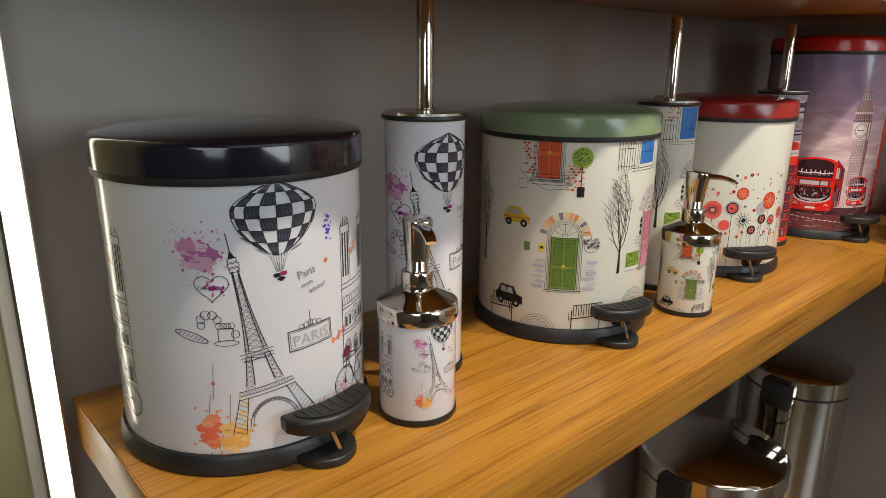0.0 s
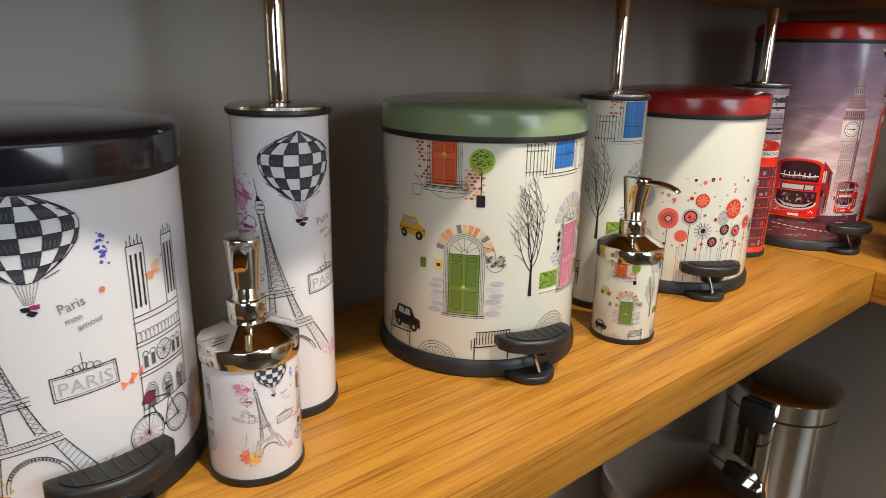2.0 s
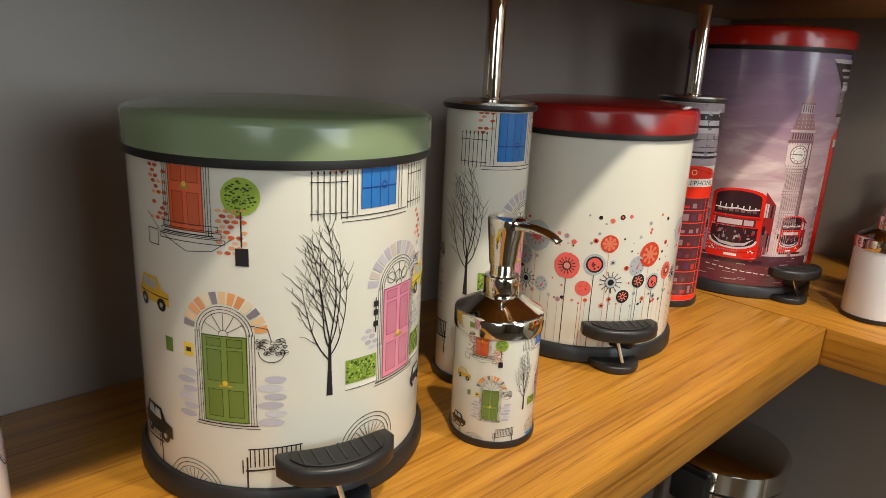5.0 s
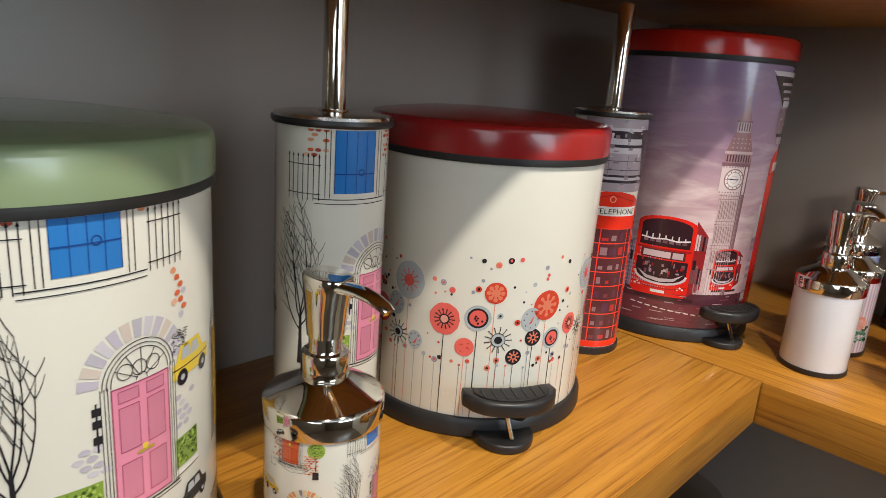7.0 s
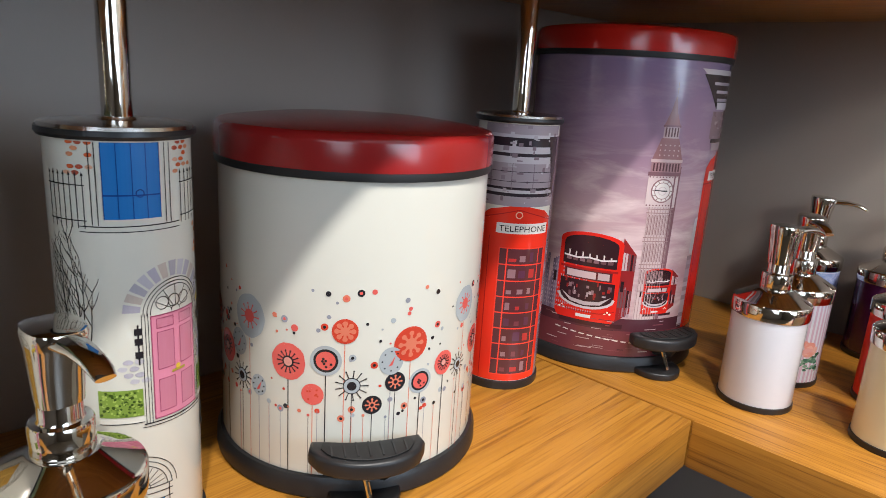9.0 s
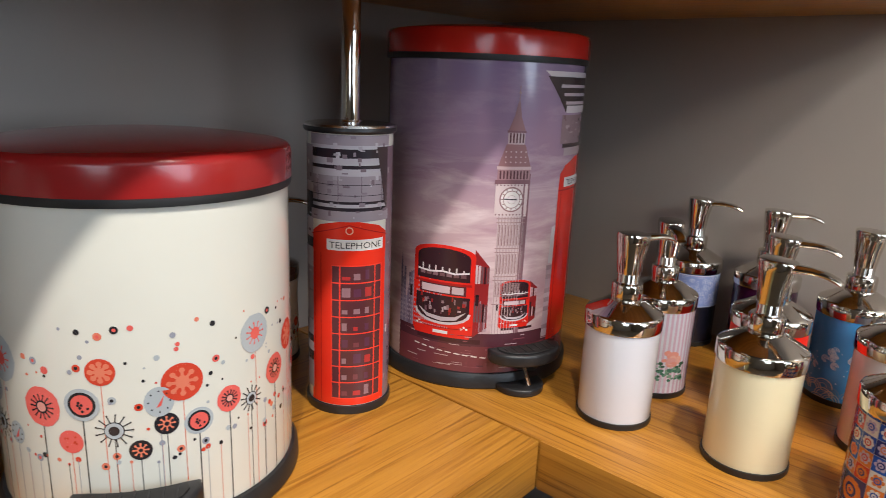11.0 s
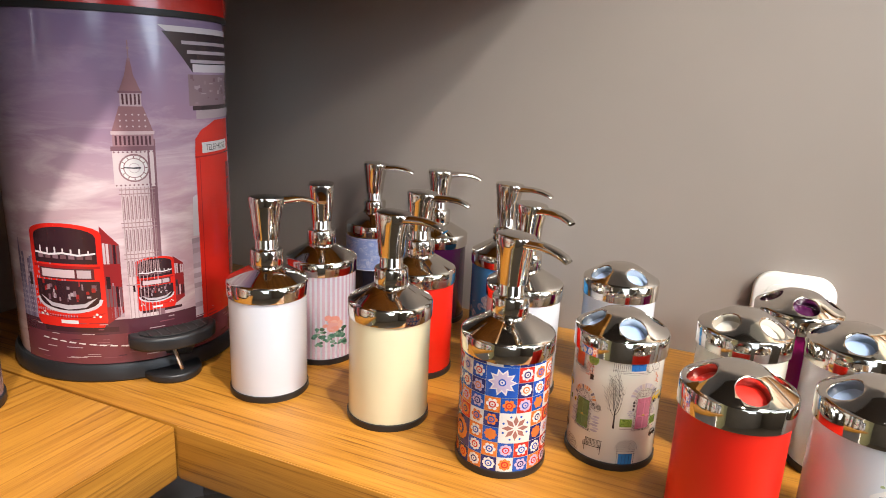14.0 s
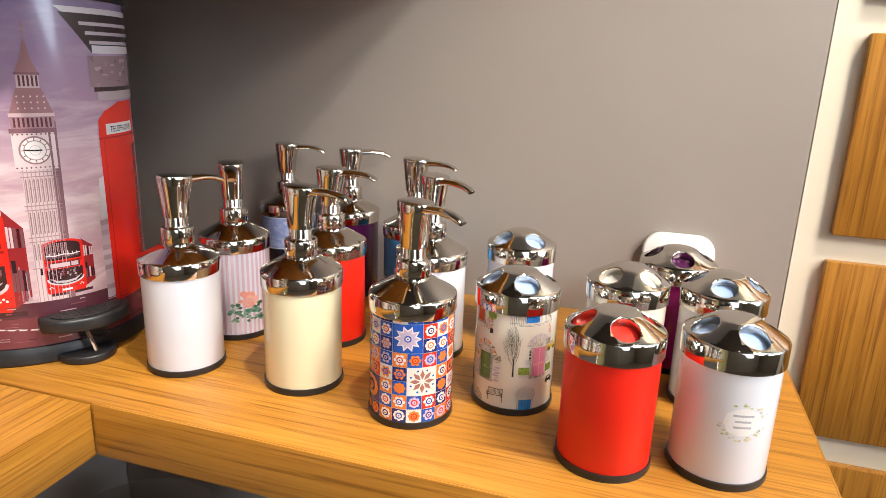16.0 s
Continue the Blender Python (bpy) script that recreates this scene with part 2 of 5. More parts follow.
# unseen shell: two walls, floor and ceiling added for bounce and dark reflections
structure("wall_far_left", box(-1.9, -3.2, 0, -1.8, WY + 0.1, 2.7), ROOM_WALL, "plain wall added out of view to close the room")
structure("wall_behind", box(-1.9, -3.3, 0, WX + 0.1, -3.2, 2.7), ROOM_WALL, "plain wall added out of view to close the room")
structure("floor", box(-1.9, -3.3, -0.1, WX + 0.1, WY + 0.1, 0), FLOOR, "brownish tiled floor of the added room shell")
structure("ceiling", box(-1.9, -3.3, 2.7, WX + 0.1, WY + 0.1, 2.8), CEILING_MAT, "plain brownish ceiling added out of view")
structure("trim_light_reveal", box(-0.206, WY - 0.012, 0, -0.172, WY + 0.08, 2.7, 0.002), CREAM_WALL, "cream profile that holds the light strip")

led = thing("led_strip", -0.184, WY - 0.014, 0.0, "vertical glowing white light strip in the wall", "light strip")
part("housing", box(-0.0122, -0.0015, 0.012, 0.0112, 0.0018, 2.69, 0.0008), STEEL, led, "slim metal light channel")
part("diffuser", box(-0.0095, -0.004, 0.02, 0.0095, 0.0015, 2.68, 0.002), LED, led)


for z0, z1 in ((0.603, 0.806), (0.8395, 1.045), (1.074, 1.277), (1.310, 1.515)):
    for y1 in (-0.406, -0.86):
        p = thing("wall_panel", WX + 0.004, y1 - 0.43 / 2, (z0 + z1) / 2, "teak veneer panel fixed to the cream wall", "wall panel", "panels on the cream wall")
        part("board", box(-0.012, -0.43 / 2, (z0 - z1) / 2, -0.0005, 0.43 / 2, (z1 - z0) / 2, 0.0015), WOOD_Z, p)


def shelf(name, x0, x1, y0, y1, z0, z1, material, label, ends=(True, True), edge_mat=None, cut=0.0, cut2=0.0):
    edge_mat = edge_mat or (WOOD_Y, WOOD_X)
    s = thing(name, (x0 + x1) / 2, (y0 + y1) / 2, z0, label, "shelf")
    a, b = (x1 - x0) / 2, (y1 - y0) / 2
    h, e = z1 - z0, 0.0016
    xs, ys = (e if ends[0] else 0), (e if ends[1] else 0)
    part("board", box(-a + xs, -b + ys, 0, a, b, h, 0.0008), material, s)
    if ends[1]:
        part("front_edge", box(-a + xs, -b, 0.0002, a if not cut else a - cut, -b + e - 0.0001, h - 0.0003, 0.0004), edge_mat[1], s, "teak edge band")
    if ends[0]:
        part("side_edge", box(-a, -b + ys + (0.0002), 0.0002, -a + e - 0.0001, b if not cut2 else -b + cut2, h - 0.0003, 0.0004), edge_mat[0], s, "teak edge band")
    return s


shelf("display_shelf", -0.161, EX - 0.0004, EY, WY - 0.001, 0.901, Z, WOOD_X, "thick golden teak shelf along the back wall")
shelf("display_shelf", EX + 0.0004, WX - 0.001, -0.370, WY - 0.001, 0.901, Z, WOOD_Y, "thick golden teak shelf along the side wall", cut2=0.5785)
shelf("upper_shelf", -0.161, 1.012, 0.228, WY - 0.001, 1.344, 1.393, WOOD_X, "thick teak shelf above the bins")
shelf("upper_shelf", 1.0128, WX - 0.001, 0.03, WY - 0.001, 1.344, 1.393, WOOD_Y, "thick teak shelf above the dispensers")
shelf("lower_shelf", -0.161, WX - 0.001, 0.18, WY - 0.001, 0.15, 0.2, WOOD_X, "low teak shelf that carries the steel bins")


# ---- things on the shelf ----
def pedal_bin(x, y, r, h, lid_z, lid_mat, body_mat, pedal, label, group="printed pedal bins", z=Z):
    b = thing("pedal_bin", x, y, z, label, "pedal bin", group)
    part("body", lathe([(0, 0.006), (r - 0.004, 0.006), (r - 0.002, 0.012), (r, 0.02), (r, lid_z - 0.004), (r - 0.004, lid_z - 0.001), (0, lid_z - 0.001)], 96), body_mat, b)
    part("base_ring", lathe([(r - 0.012, 0.0), (r + 0.0035, 0.0), (r + 0.005, 0.002), (r + 0.0045, 0.012), (r + 0.002, 0.0165), (r - 0.006, 0.0175)], 96), BLACK, b, "black plastic base ring")
    part("gasket", lathe([(r - 0.01, lid_z - 0.0035), (r + 0.0022, lid_z - 0.0035), (r + 0.0026, lid_z), (r + 0.0022, lid_z + 0.0022), (r - 0.01, lid_z + 0.0022)], 96), RUBBER, b, "thin black rubber seal")
    R = r + 0.0026
    part("lid", lathe([(R - 0.012, lid_z + 0.002), (R, lid_z + 0.002), (R, h - 0.006), (R - 0.0008, h - 0.003), (R - 0.0025, h - 0.0008), (R - 0.005, h), (R - 0.02, h + 0.0022), (R * 0.6, h + 0.0048), (R * 0.3, h + 0.0060), (0, h + 0.0064)], 96), lid_mat, b)
    turn = pose(0, 0, 0, 0, 0, pedal)
    # crescent tread: straight towards the body, bowed outwards
    w, back, out = 0.0385, math.sqrt((r + 0.006) ** 2 - 0.0385 ** 2), r + 0.036
    rim = [(back + 0.002, -w), (back + 0.012, -w - 0.002)]
    for k in range(1, 16):
        a = -1 + 2 * k / 16
        rim.append((back + 0.012 + (out - back - 0.012) * (1 - a * a) ** 0.6, (w + 0.002) * a))
    rim += [(back + 0.012, w + 0.002), (back + 0.002, w)]
    for k in range(1, 8):
        a = 1 - 2 * k / 8
        yy = w * a
        rim.append((math.sqrt((r + 0.006) ** 2 - yy * yy), yy))
    tread = part("pedal", prism(rim, 0.036, 0.049, 0.003), BLACK, b, "black plastic pedal", turn)
    grip = [((px - (back + out) / 2) * 0.72 + (back + out) / 2 + 0.001, py * 0.8) for px, py in rim]
    part("tread_pad", prism(grip, 0.0492, 0.0502, 0.0003), RUBBER, tread, "ribbed black tread")
    for k in range(-3, 4):
        yy = k * 0.0085
        x1 = (back + out) / 2 + (out - back) / 2 * 0.7 * (1 - (yy / w) ** 2) ** 0.5 - 0.002
        part("rib", box(back + 0.011, yy - 0.0006, 0.0501, x1, yy + 0.0006, 0.0508), BLACK, tread)
    part("pedal_arm", tube([(r - 0.004, 0, 0.026), (r + 0.008, 0.012, 0.027), (r + 0.014, 0.014, 0.038)], [0.009, 0.0085, 0.008], 10), BLACK, b, "", turn)
    foot = [(r - 0.006, -0.028)] + [(r + 0.002 + 0.028 * math.cos(a), 0.026 * math.sin(a)) for a in (math.pi * (-0.5 + k / 14) for k in range(15))] + [(r - 0.006, 0.028)]
    part("foot", prism(foot, 0.0, 0.008, 0.002), BLACK, b, "black foot under the pedal", turn)
    part("pedal_rod", tube([(r + 0.012, -0.004, 0.036), (r + 0.020, 0.002, 0.009)], [0.0022, 0.0022], 8), CHROME, b, "small steel pedal rod", turn)
    part("hinge", box(-r - 0.009, -0.018, lid_z - 0.012, -r + 0.002, 0.018, lid_z + 0.014, 0.003), BLACK, b, "black lid hinge", turn)
    return b


def brush_holder(x, y, r, h, top, body_mat, label, lean=(0.0, 0.0)):
    b = thing("toilet_brush_holder", x, y, Z, label, "toilet brush", "toilet brushes in printed holders")
    part("body", lathe([(0, 0.005), (r - 0.001, 0.005), (r, 0.008), (r, h - 0.005), (0, h - 0.005)], 64), body_mat, b)
    part("base_ring", lathe([(r - 0.008, 0), (r + 0.0015, 0), (r + 0.0022, 0.002), (r + 0.002, 0.008), (r - 0.004, 0.0095)], 64), BLACK, b, "black plastic base ring")
    part("rim", lathe([(r - 0.008, h - 0.0055), (r + 0.0022, h - 0.0055), (r + 0.0034, h - 0.0035), (r + 0.0030, h - 0.0008), (r - 0.008, h - 0.0005)], 64), BLACK, b, "black plastic rim")
    part("lid", lathe([(r + 0.0018, h - 0.0008), (r + 0.0012, h + 0.0012), (r - 0.004, h + 0.0022), (0.0105, h + 0.003), (0.0100, h + 0.0042), (0, h + 0.0042)], 64), STEEL, b, "round steel lid")
    hd = part("handle", lathe([(0.0082, h + 0.002), (0.0082, top - 0.003), (0.0074, top - 0.0008), (0.0050, top), (0, top)], 32), CHROME, b, "polished steel handle")
    hd.matrix_basis = Matrix.Translation((0, 0, h)) @ pose(0, 0, 0, lean[0], lean[1], 0) @ Matrix.Translation((0, 0, -h))
    return b


def soap_dispenser(x, y, body_mat, spout, label, scale=1.0):
    d = thing("soap_dispenser", x, y, Z, label, "soap dispenser", "soap dispensers", spout)
    r = 0.0345 * scale
    part("body", lathe([(0, 0.004), (r - 0.0008, 0.004), (r, 0.006), (r, 0.0945), (0, 0.0945)], 56), body_mat, d)
    part("base_ring", lathe([(r - 0.008, 0), (r + 0.0008, 0), (r + 0.0014, 0.0015), (r + 0.0012, 0.0058), (r - 0.004, 0.0068)], 56), BLACK, d, "black base ring")
    R = r + 0.0012
    part("collar", lathe([(R - 0.004, 0.0930), (R, 0.0930), (R + 0.0003, 0.0942), (R + 0.0003, 0.1058), (R - 0.0006, 0.1072), (R - 0.002, 0.1080), (0.0255, 0.1128), (0.0165, 0.1180), (0.0145, 0.1188), (0, 0.1188)], 56), CHROME, d, "polished chrome collar")
    part("neck", lathe([(0.0135, 0.1170), (0.0142, 0.1180), (0.0142, 0.1325), (0.0135, 0.134), (0.0105, 0.1345), (0.0098, 0.136), (0.0098, 0.1445), (0.0088, 0.1465), (0, 0.1465)], 40), CHROME, d, "chrome neck")
    head = bmesh.new()
    rings = []
    for z, a, b, shift, slope in ((0.1435, 0.0100, 0.0100, 0, 0), (0.148, 0.0106, 0.0104, 0, 0), (0.160, 0.0118, 0.0112, 0, 0), (0.172, 0.0138, 0.0122, 0.0006, 0), (0.1785, 0.0148, 0.0128, 0.001, -0.03), (0.1805, 0.0142, 0.0122, 0.001, -0.05), (0.1812, 0.011, 0.0095, 0.001, -0.05)):
        ring = []
        for k in range(32):
            t = 2 * math.pi * k / 32
            c, s = math.cos(t), math.sin(t)
            px = shift + a * math.copysign(abs(c) ** 0.75, c)
            ring.append(head.verts.new((px, b * math.copysign(abs(s) ** 0.75, s), z + slope * px)))
        rings.append(ring)
    for p, q in zip(rings, rings[1:]):
        for k in range(32):
            head.faces.new((p[k], p[(k + 1) % 32], q[(k + 1) % 32], q[k]))
    head.faces.new(rings[0][::-1])
    head.faces.new(rings[-1])
    hd = part("pump_head", head, CHROME, d, "flared chrome pump head")
    part("spout", tube([(0.004, 0, 0.1745), (0.016, 0, 0.1760), (0.027, 0, 0.1764), (0.037, 0, 0.1752), (0.0445, 0, 0.1728), (0.0480, 0, 0.1705)], [0.0090, 0.0074, 0.0064, 0.0057, 0.0052, 0.0044], 20, 0.48), CHROME, hd, "curved chrome spout")
    return d


HOLDER_LID = []


def holder_lid():
    """Chrome cap with four oval holes cut through its sloping top."""
    r = 0.0362
    prof = [(r - 0.0016, 0.0), (r, 0.0), (r, 0.0152), (r - 0.0008, 0.0164), (r - 0.002, 0.0172), (0.030, 0.0198), (0.0215, 0.0250), (0.0165, 0.0279), (0.0135, 0.0290), (0, 0.0296),
            (0, 0.0285), (0.013, 0.0279), (0.0158, 0.0269), (0.0207, 0.0240), (0.029, 0.0189), (r - 0.0026, 0.0162), (r - 0.0016, 0.015), (r - 0.0016, 0.0)]
    ob = new("cap", finish(lathe(prof, 64), "cap", CHROME))
    cut = bmesh.new()
    for k in range(4):
        m = pose(0, 0, 0, 0, 0, 90 * k) @ pose(0.0242, 0, 0.0233, 0, 31, 0) @ Matrix.Diagonal((0.0104, 0.0104, 1, 1))
        bmesh.ops.create_cone(cut, cap_ends=True, segments=32, radius1=1, radius2=1, depth=0.02, matrix=m)
    tool = new("cap_cutter", finish(cut, "cap_cutter", CHROME))
    mod = ob.modifiers.new("holes", "BOOLEAN")
    mod.object, mod.operation, mod.solver = tool, "DIFFERENCE", "EXACT"
    dg = bpy.context.evaluated_depsgraph_get()
    me = bpy.data.meshes.new_from_object(ob.evaluated_get(dg))
    bpy.data.objects.remove(tool)
    bpy.data.objects.remove(ob)
    return me


def toothbrush_holder(x, y, body_mat, liner_mat, turn, label):
    if not HOLDER_LID:
        HOLDER_LID.append(holder_lid())
    d = thing("toothbrush_holder", x, y, Z, label, "toothbrush holder", "toothbrush holders", turn)
    r, h = 0.0345, 0.092
    part("body", lathe([(0, 0.004), (r - 0.0008, 0.004), (r, 0.006), (r, h), (r - 0.001, h)], 56), body_mat, d)
    part("liner", lathe([(r - 0.0012, h - 0.002), (r - 0.0014, h + 0.008), (0.0285, h + 0.0110), (0.0205, h + 0.0160), (0.0155, h + 0.0188), (0, h + 0.0200)], 48), liner_mat, d, "smooth inner liner seen through the holes")
    part("base_ring", lathe([(r - 0.008, 0), (r + 0.0008, 0), (r + 0.0014, 0.0015), (r + 0.0012, 0.0058), (r - 0.004, 0.0068)], 56), BLACK, d, "black base ring")
    part("lid", HOLDER_LID[0], CHROME, d, "chrome lid with four oval holes", Matrix.Translation((0, 0, h - 0.0015)))
    return d


# ---- printed artwork, laid as thin ink shapes on the round bodies ----
from mathutils.geometry import tessellate_polygon

K = (0.022, 0.02, 0.024)          # sketch black
GREY = (0.30, 0.31, 0.36)
rng = random.Random(7)


def clip(poly, u, keep_right):
    out = []
    for a, b in zip(poly, poly[1:] + poly[:1]):
        ia, ib = (a[0] >= u) == keep_right, (b[0] >= u) == keep_right
        if ia:
            out.append(a)
        if ia != ib:
            t = (u - a[0]) / (b[0] - a[0])
            out.append((u, a[1] + t * (b[1] - a[1])))
    return out


class Art:
    """Flat ink shapes in millimetres (along the girth, up), to be wrapped round a cylinder."""

    def __init__(self):
        self.shapes, self.t = [], (0, 0, 1, 0)

    def at(self, u=0, v=0, s=1.0, turn=0.0):
        self.t = (u, v, s, radians(turn))
        return self

    def put(self, pts, col, layer):
        u, v, s, a = self.t
        c, n = math.cos(a) * s, math.sin(a) * s
        self.shapes.append(([(u + c * x - n * y, v + n * x + c * y) for x, y in pts], col, layer))

    def poly(self, pts, col, layer=1):
        if len(pts) <= 4:
            self.put(pts, col, layer)
        else:
            vs = [Vector((x, y, 0)) for x, y in pts]
            for tri in tessellate_polygon([vs]):
                self.put([pts[i] for i in tri], col, layer)

    def rect(self, x0, y0, x1, y1, col, layer=1):
        self.put([(x0, y0), (x1, y0), (x1, y1), (x0, y1)], col, layer)

    def disc(self, x, y, r, col, layer=1, sq=1.0, n=0, wob=0.0):
        n = n or (8 if r < 1.5 else 14 if r < 5 else 24)
        self.poly([(x + r * (1 + wob * rng.uniform(-1, 1)) * math.cos(2 * math.pi * k / n), y + sq * r * (1 + wob * rng.uniform(-1, 1)) * math.sin(2 * math.pi * k / n)) for k in range(n)], col, layer)

    def line(self, pts, w=0.5, col=K, layer=2):
        for (x0, y0), (x1, y1) in zip(pts, pts[1:]):
            d = math.hypot(x1 - x0, y1 - y0)
            if d < 1e-6:
                continue
            ex, ey = (x1 - x0) / d, (y1 - y0) / d
            h = w / 2
            self.put([(x0 - ex * h * .5 + ey * h, y0 - ey * h * .5 - ex * h), (x1 + ex * h * .5 + ey * h, y1 + ey * h * .5 - ex * h), (x1 + ex * h * .5 - ey * h, y1 + ey * h * .5 + ex * h), (x0 - ex * h * .5 - ey * h, y0 - ey * h * .5 + ex * h)], col, layer)

    def ring(self, x, y, r, w=0.5, col=K, layer=2, sq=1.0, a0=0, a1=360, n=20):
        self.line([(x + r * math.cos(radians(a0 + (a1 - a0) * k / n)), y + sq * r * math.sin(radians(a0 + (a1 - a0) * k / n))) for k in range(n + 1)], w, col, layer)

    def frame_box(self, x0, y0, x1, y1, w=0.5, col=K, layer=2):
        self.line([(x0, y0), (x1, y0), (x1, y1), (x0, y1), (x0, y0)], w, col, layer)

    def text(self, words, x, y, size, col=K, layer=3, wide=1.0):
        cu = bpy.data.curves.new("lettering", "FONT")
        cu.body, cu.size, cu.align_x, cu.resolution_u = words, size, "CENTER", 2
        ob = new("lettering", cu)
        me = bpy.data.meshes.new_from_object(ob.evaluated_get(bpy.context.evaluated_depsgraph_get()))
        for p in me.polygons:
            self.poly([(x + wide * me.vertices[i].co.x, y + me.vertices[i].co.y) for i in p.vertices], col, layer)
        bpy.data.objects.remove(ob)
        bpy.data.meshes.remove(me)

    def splash(self, x, y, w, h, cols, drops=40, blobs=9, big=1.0):
        for k in range(blobs):
            a, q = rng.uniform(0, 6.28), rng.random() ** 0.6
            self.disc(x + 0.6 * w * q * math.cos(a), y + 0.6 * h * q * math.sin(a), rng.uniform(0.16, 0.42) * min(w, h) * big, rng.choice(cols), 1, 0.8, 22, 0.28)
        for k in range(drops):
            a, q = rng.uniform(0, 6.28), rng.uniform(0.5, 1.35)
            self.disc(x + w * q * math.cos(a), y + h * q * math.sin(a), rng.uniform(0.25, 1.5), rng.choice(cols), 1, 1, 7, 0.2)

    def wrap(self, parent, r, deg0, lo, hi, scale=1.0, dv=0.0, name="print", span=179):
        """Wraps the art round parent's body: u = 0 stands at deg0, cut off below lo and above hi (mm)."""
        turn = parent.matrix_basis.to_euler().z
        step = 4.0 if r > 0.08 else 2.4
        verts, faces, which, mats, slot = [], [], [], [], {}
        limit = radians(span) * r * 1000
        for i, (poly, col, layer) in enumerate(self.shapes):
            poly = [(x * scale, y * scale + dv) for x, y in poly]
            if min(p[1] for p in poly) < lo or max(p[1] for p in poly) > hi:
                flip = [(y, x) for x, y in poly]
                flip = clip(flip, lo, True)
                flip = clip(flip, hi, False) if len(flip) > 2 else flip
                poly = [(x, y) for y, x in flip]
                if len(poly) < 3:
                    continue
            if max(p[0] for p in poly) > limit or min(p[0] for p in poly) < -limit:
                continue
            if col not in slot:
                slot[col] = len(mats)
                mats.append(col if isinstance(col, bpy.types.Material) else ink(*col))
            rad = r + 0.00014 + layer * 0.00011 + (i % 32) * 0.000003
            k0, k1 = math.floor(min(p[0] for p in poly) / step), math.floor(max(p[0] for p in poly) / step)
            for k in range(k0, k1 + 1):
                piece = poly
                if k > k0:
                    piece = clip(piece, k * step, True)
                if k < k1 and len(piece) > 2:
                    piece = clip(piece, (k + 1) * step, False)
                if len(piece) < 3:
                    continue
                area = sum(a[0] * b[1] - b[0] * a[1] for a, b in zip(piece, piece[1:] + piece[:1]))
                if abs(area) < 1e-4:
                    continue
                if area < 0:
                    piece = piece[::-1]
                base = len(verts)
                for x, y in piece:
                    a = radians(deg0) - turn + x / 1000 / r
                    verts.append((rad * math.cos(a), rad * math.sin(a), y / 1000))
                faces.append(tuple(range(base, base + len(piece))))
                which.append(slot[col])
        me = bpy.data.meshes.new(name)
        me.from_pydata(verts, [], faces)
        for mt in mats:
            me.materials.append(mt)
        me.polygons.foreach_set("material_index", which)
        me.update()
        return part(name, me, None, parent, "printed picture")


# Paris sketches; u = 0 under the balloon
def balloon(a, x, y):
    W, H = 33, 57
    dark, rows, cols = (0.045, 0.05, 0.065), 6, 8

    def edge(t):      # half width at t from the top (0) to the mouth (1)
        return W * (math.sin(min(1.0, t / 0.42) * math.pi / 2) if t < 0.42 else math.cos((t - 0.42) / 0.58 * 1.38) ** 0.72)

    for i in range(rows):
        t0, t1 = i / rows, (i + 1) / rows
        for j in range(cols):
            f0, f1 = math.sin((j / cols - 0.5) * math.pi), math.sin(((j + 1) / cols - 0.5) * math.pi)
            ts = [t0 + (t1 - t0) * q / 3 for q in range(4)]
            pts = [(x + f0 * edge(t), y - H * t + 4 * f0 * f0 * t) for t in ts] + [(x + f1 * edge(t), y - H * t + 4 * f1 * f1 * t) for t in ts[::-1]]
            if (i + j) % 2 == 0:
                a.poly(pts, dark, 2)
                for q in range(4):
                    fx = f0 + (f1 - f0) * (q + 0.5) / 4
                    tm = t0 + (t1 - t0) * 0.25
                    a.line([(x + fx * edge(tm), y - H * tm - 1), (x + (fx + 0.03) * edge(t1), y - H * t1 + 2)], 0.35, (0.16, 0.17, 0.2), 3)
            a.line(pts[:4], 0.45, K, 3)
        a.line([(x + math.sin(q / 8 * math.pi) * edge(t1), y - H * t1 + 4 * math.sin(q / 8 * math.pi) ** 2 * t1) for q in range(-4, 5)], 0.45, K, 3)
    a.line([(x + edge(q / 20), y - H * q / 20 + 4 * q / 20) for q in range(21)], 0.6, K, 3)
    a.line([(x - edge(q / 20), y - H * q / 20 + 4 * q / 20) for q in range(21)], 0.6, K, 3)
    for q in range(-3, 4):
        a.line([(x + q * 2.3, y - H + 1), (x + q * 0.8, y - H - 13)], 0.3)
    a.disc(x - 2, y - H - 16, 3, K, 2, 0.7, 10, 0.3)
    a.disc(x + 2.5, y - H - 15, 3, (0.35, 0.04, 0.16), 3, 0.7, 10, 0.3)
    a.disc(x + 1, y - H - 19, 2.6, K, 3, 0.7, 10, 0.3)


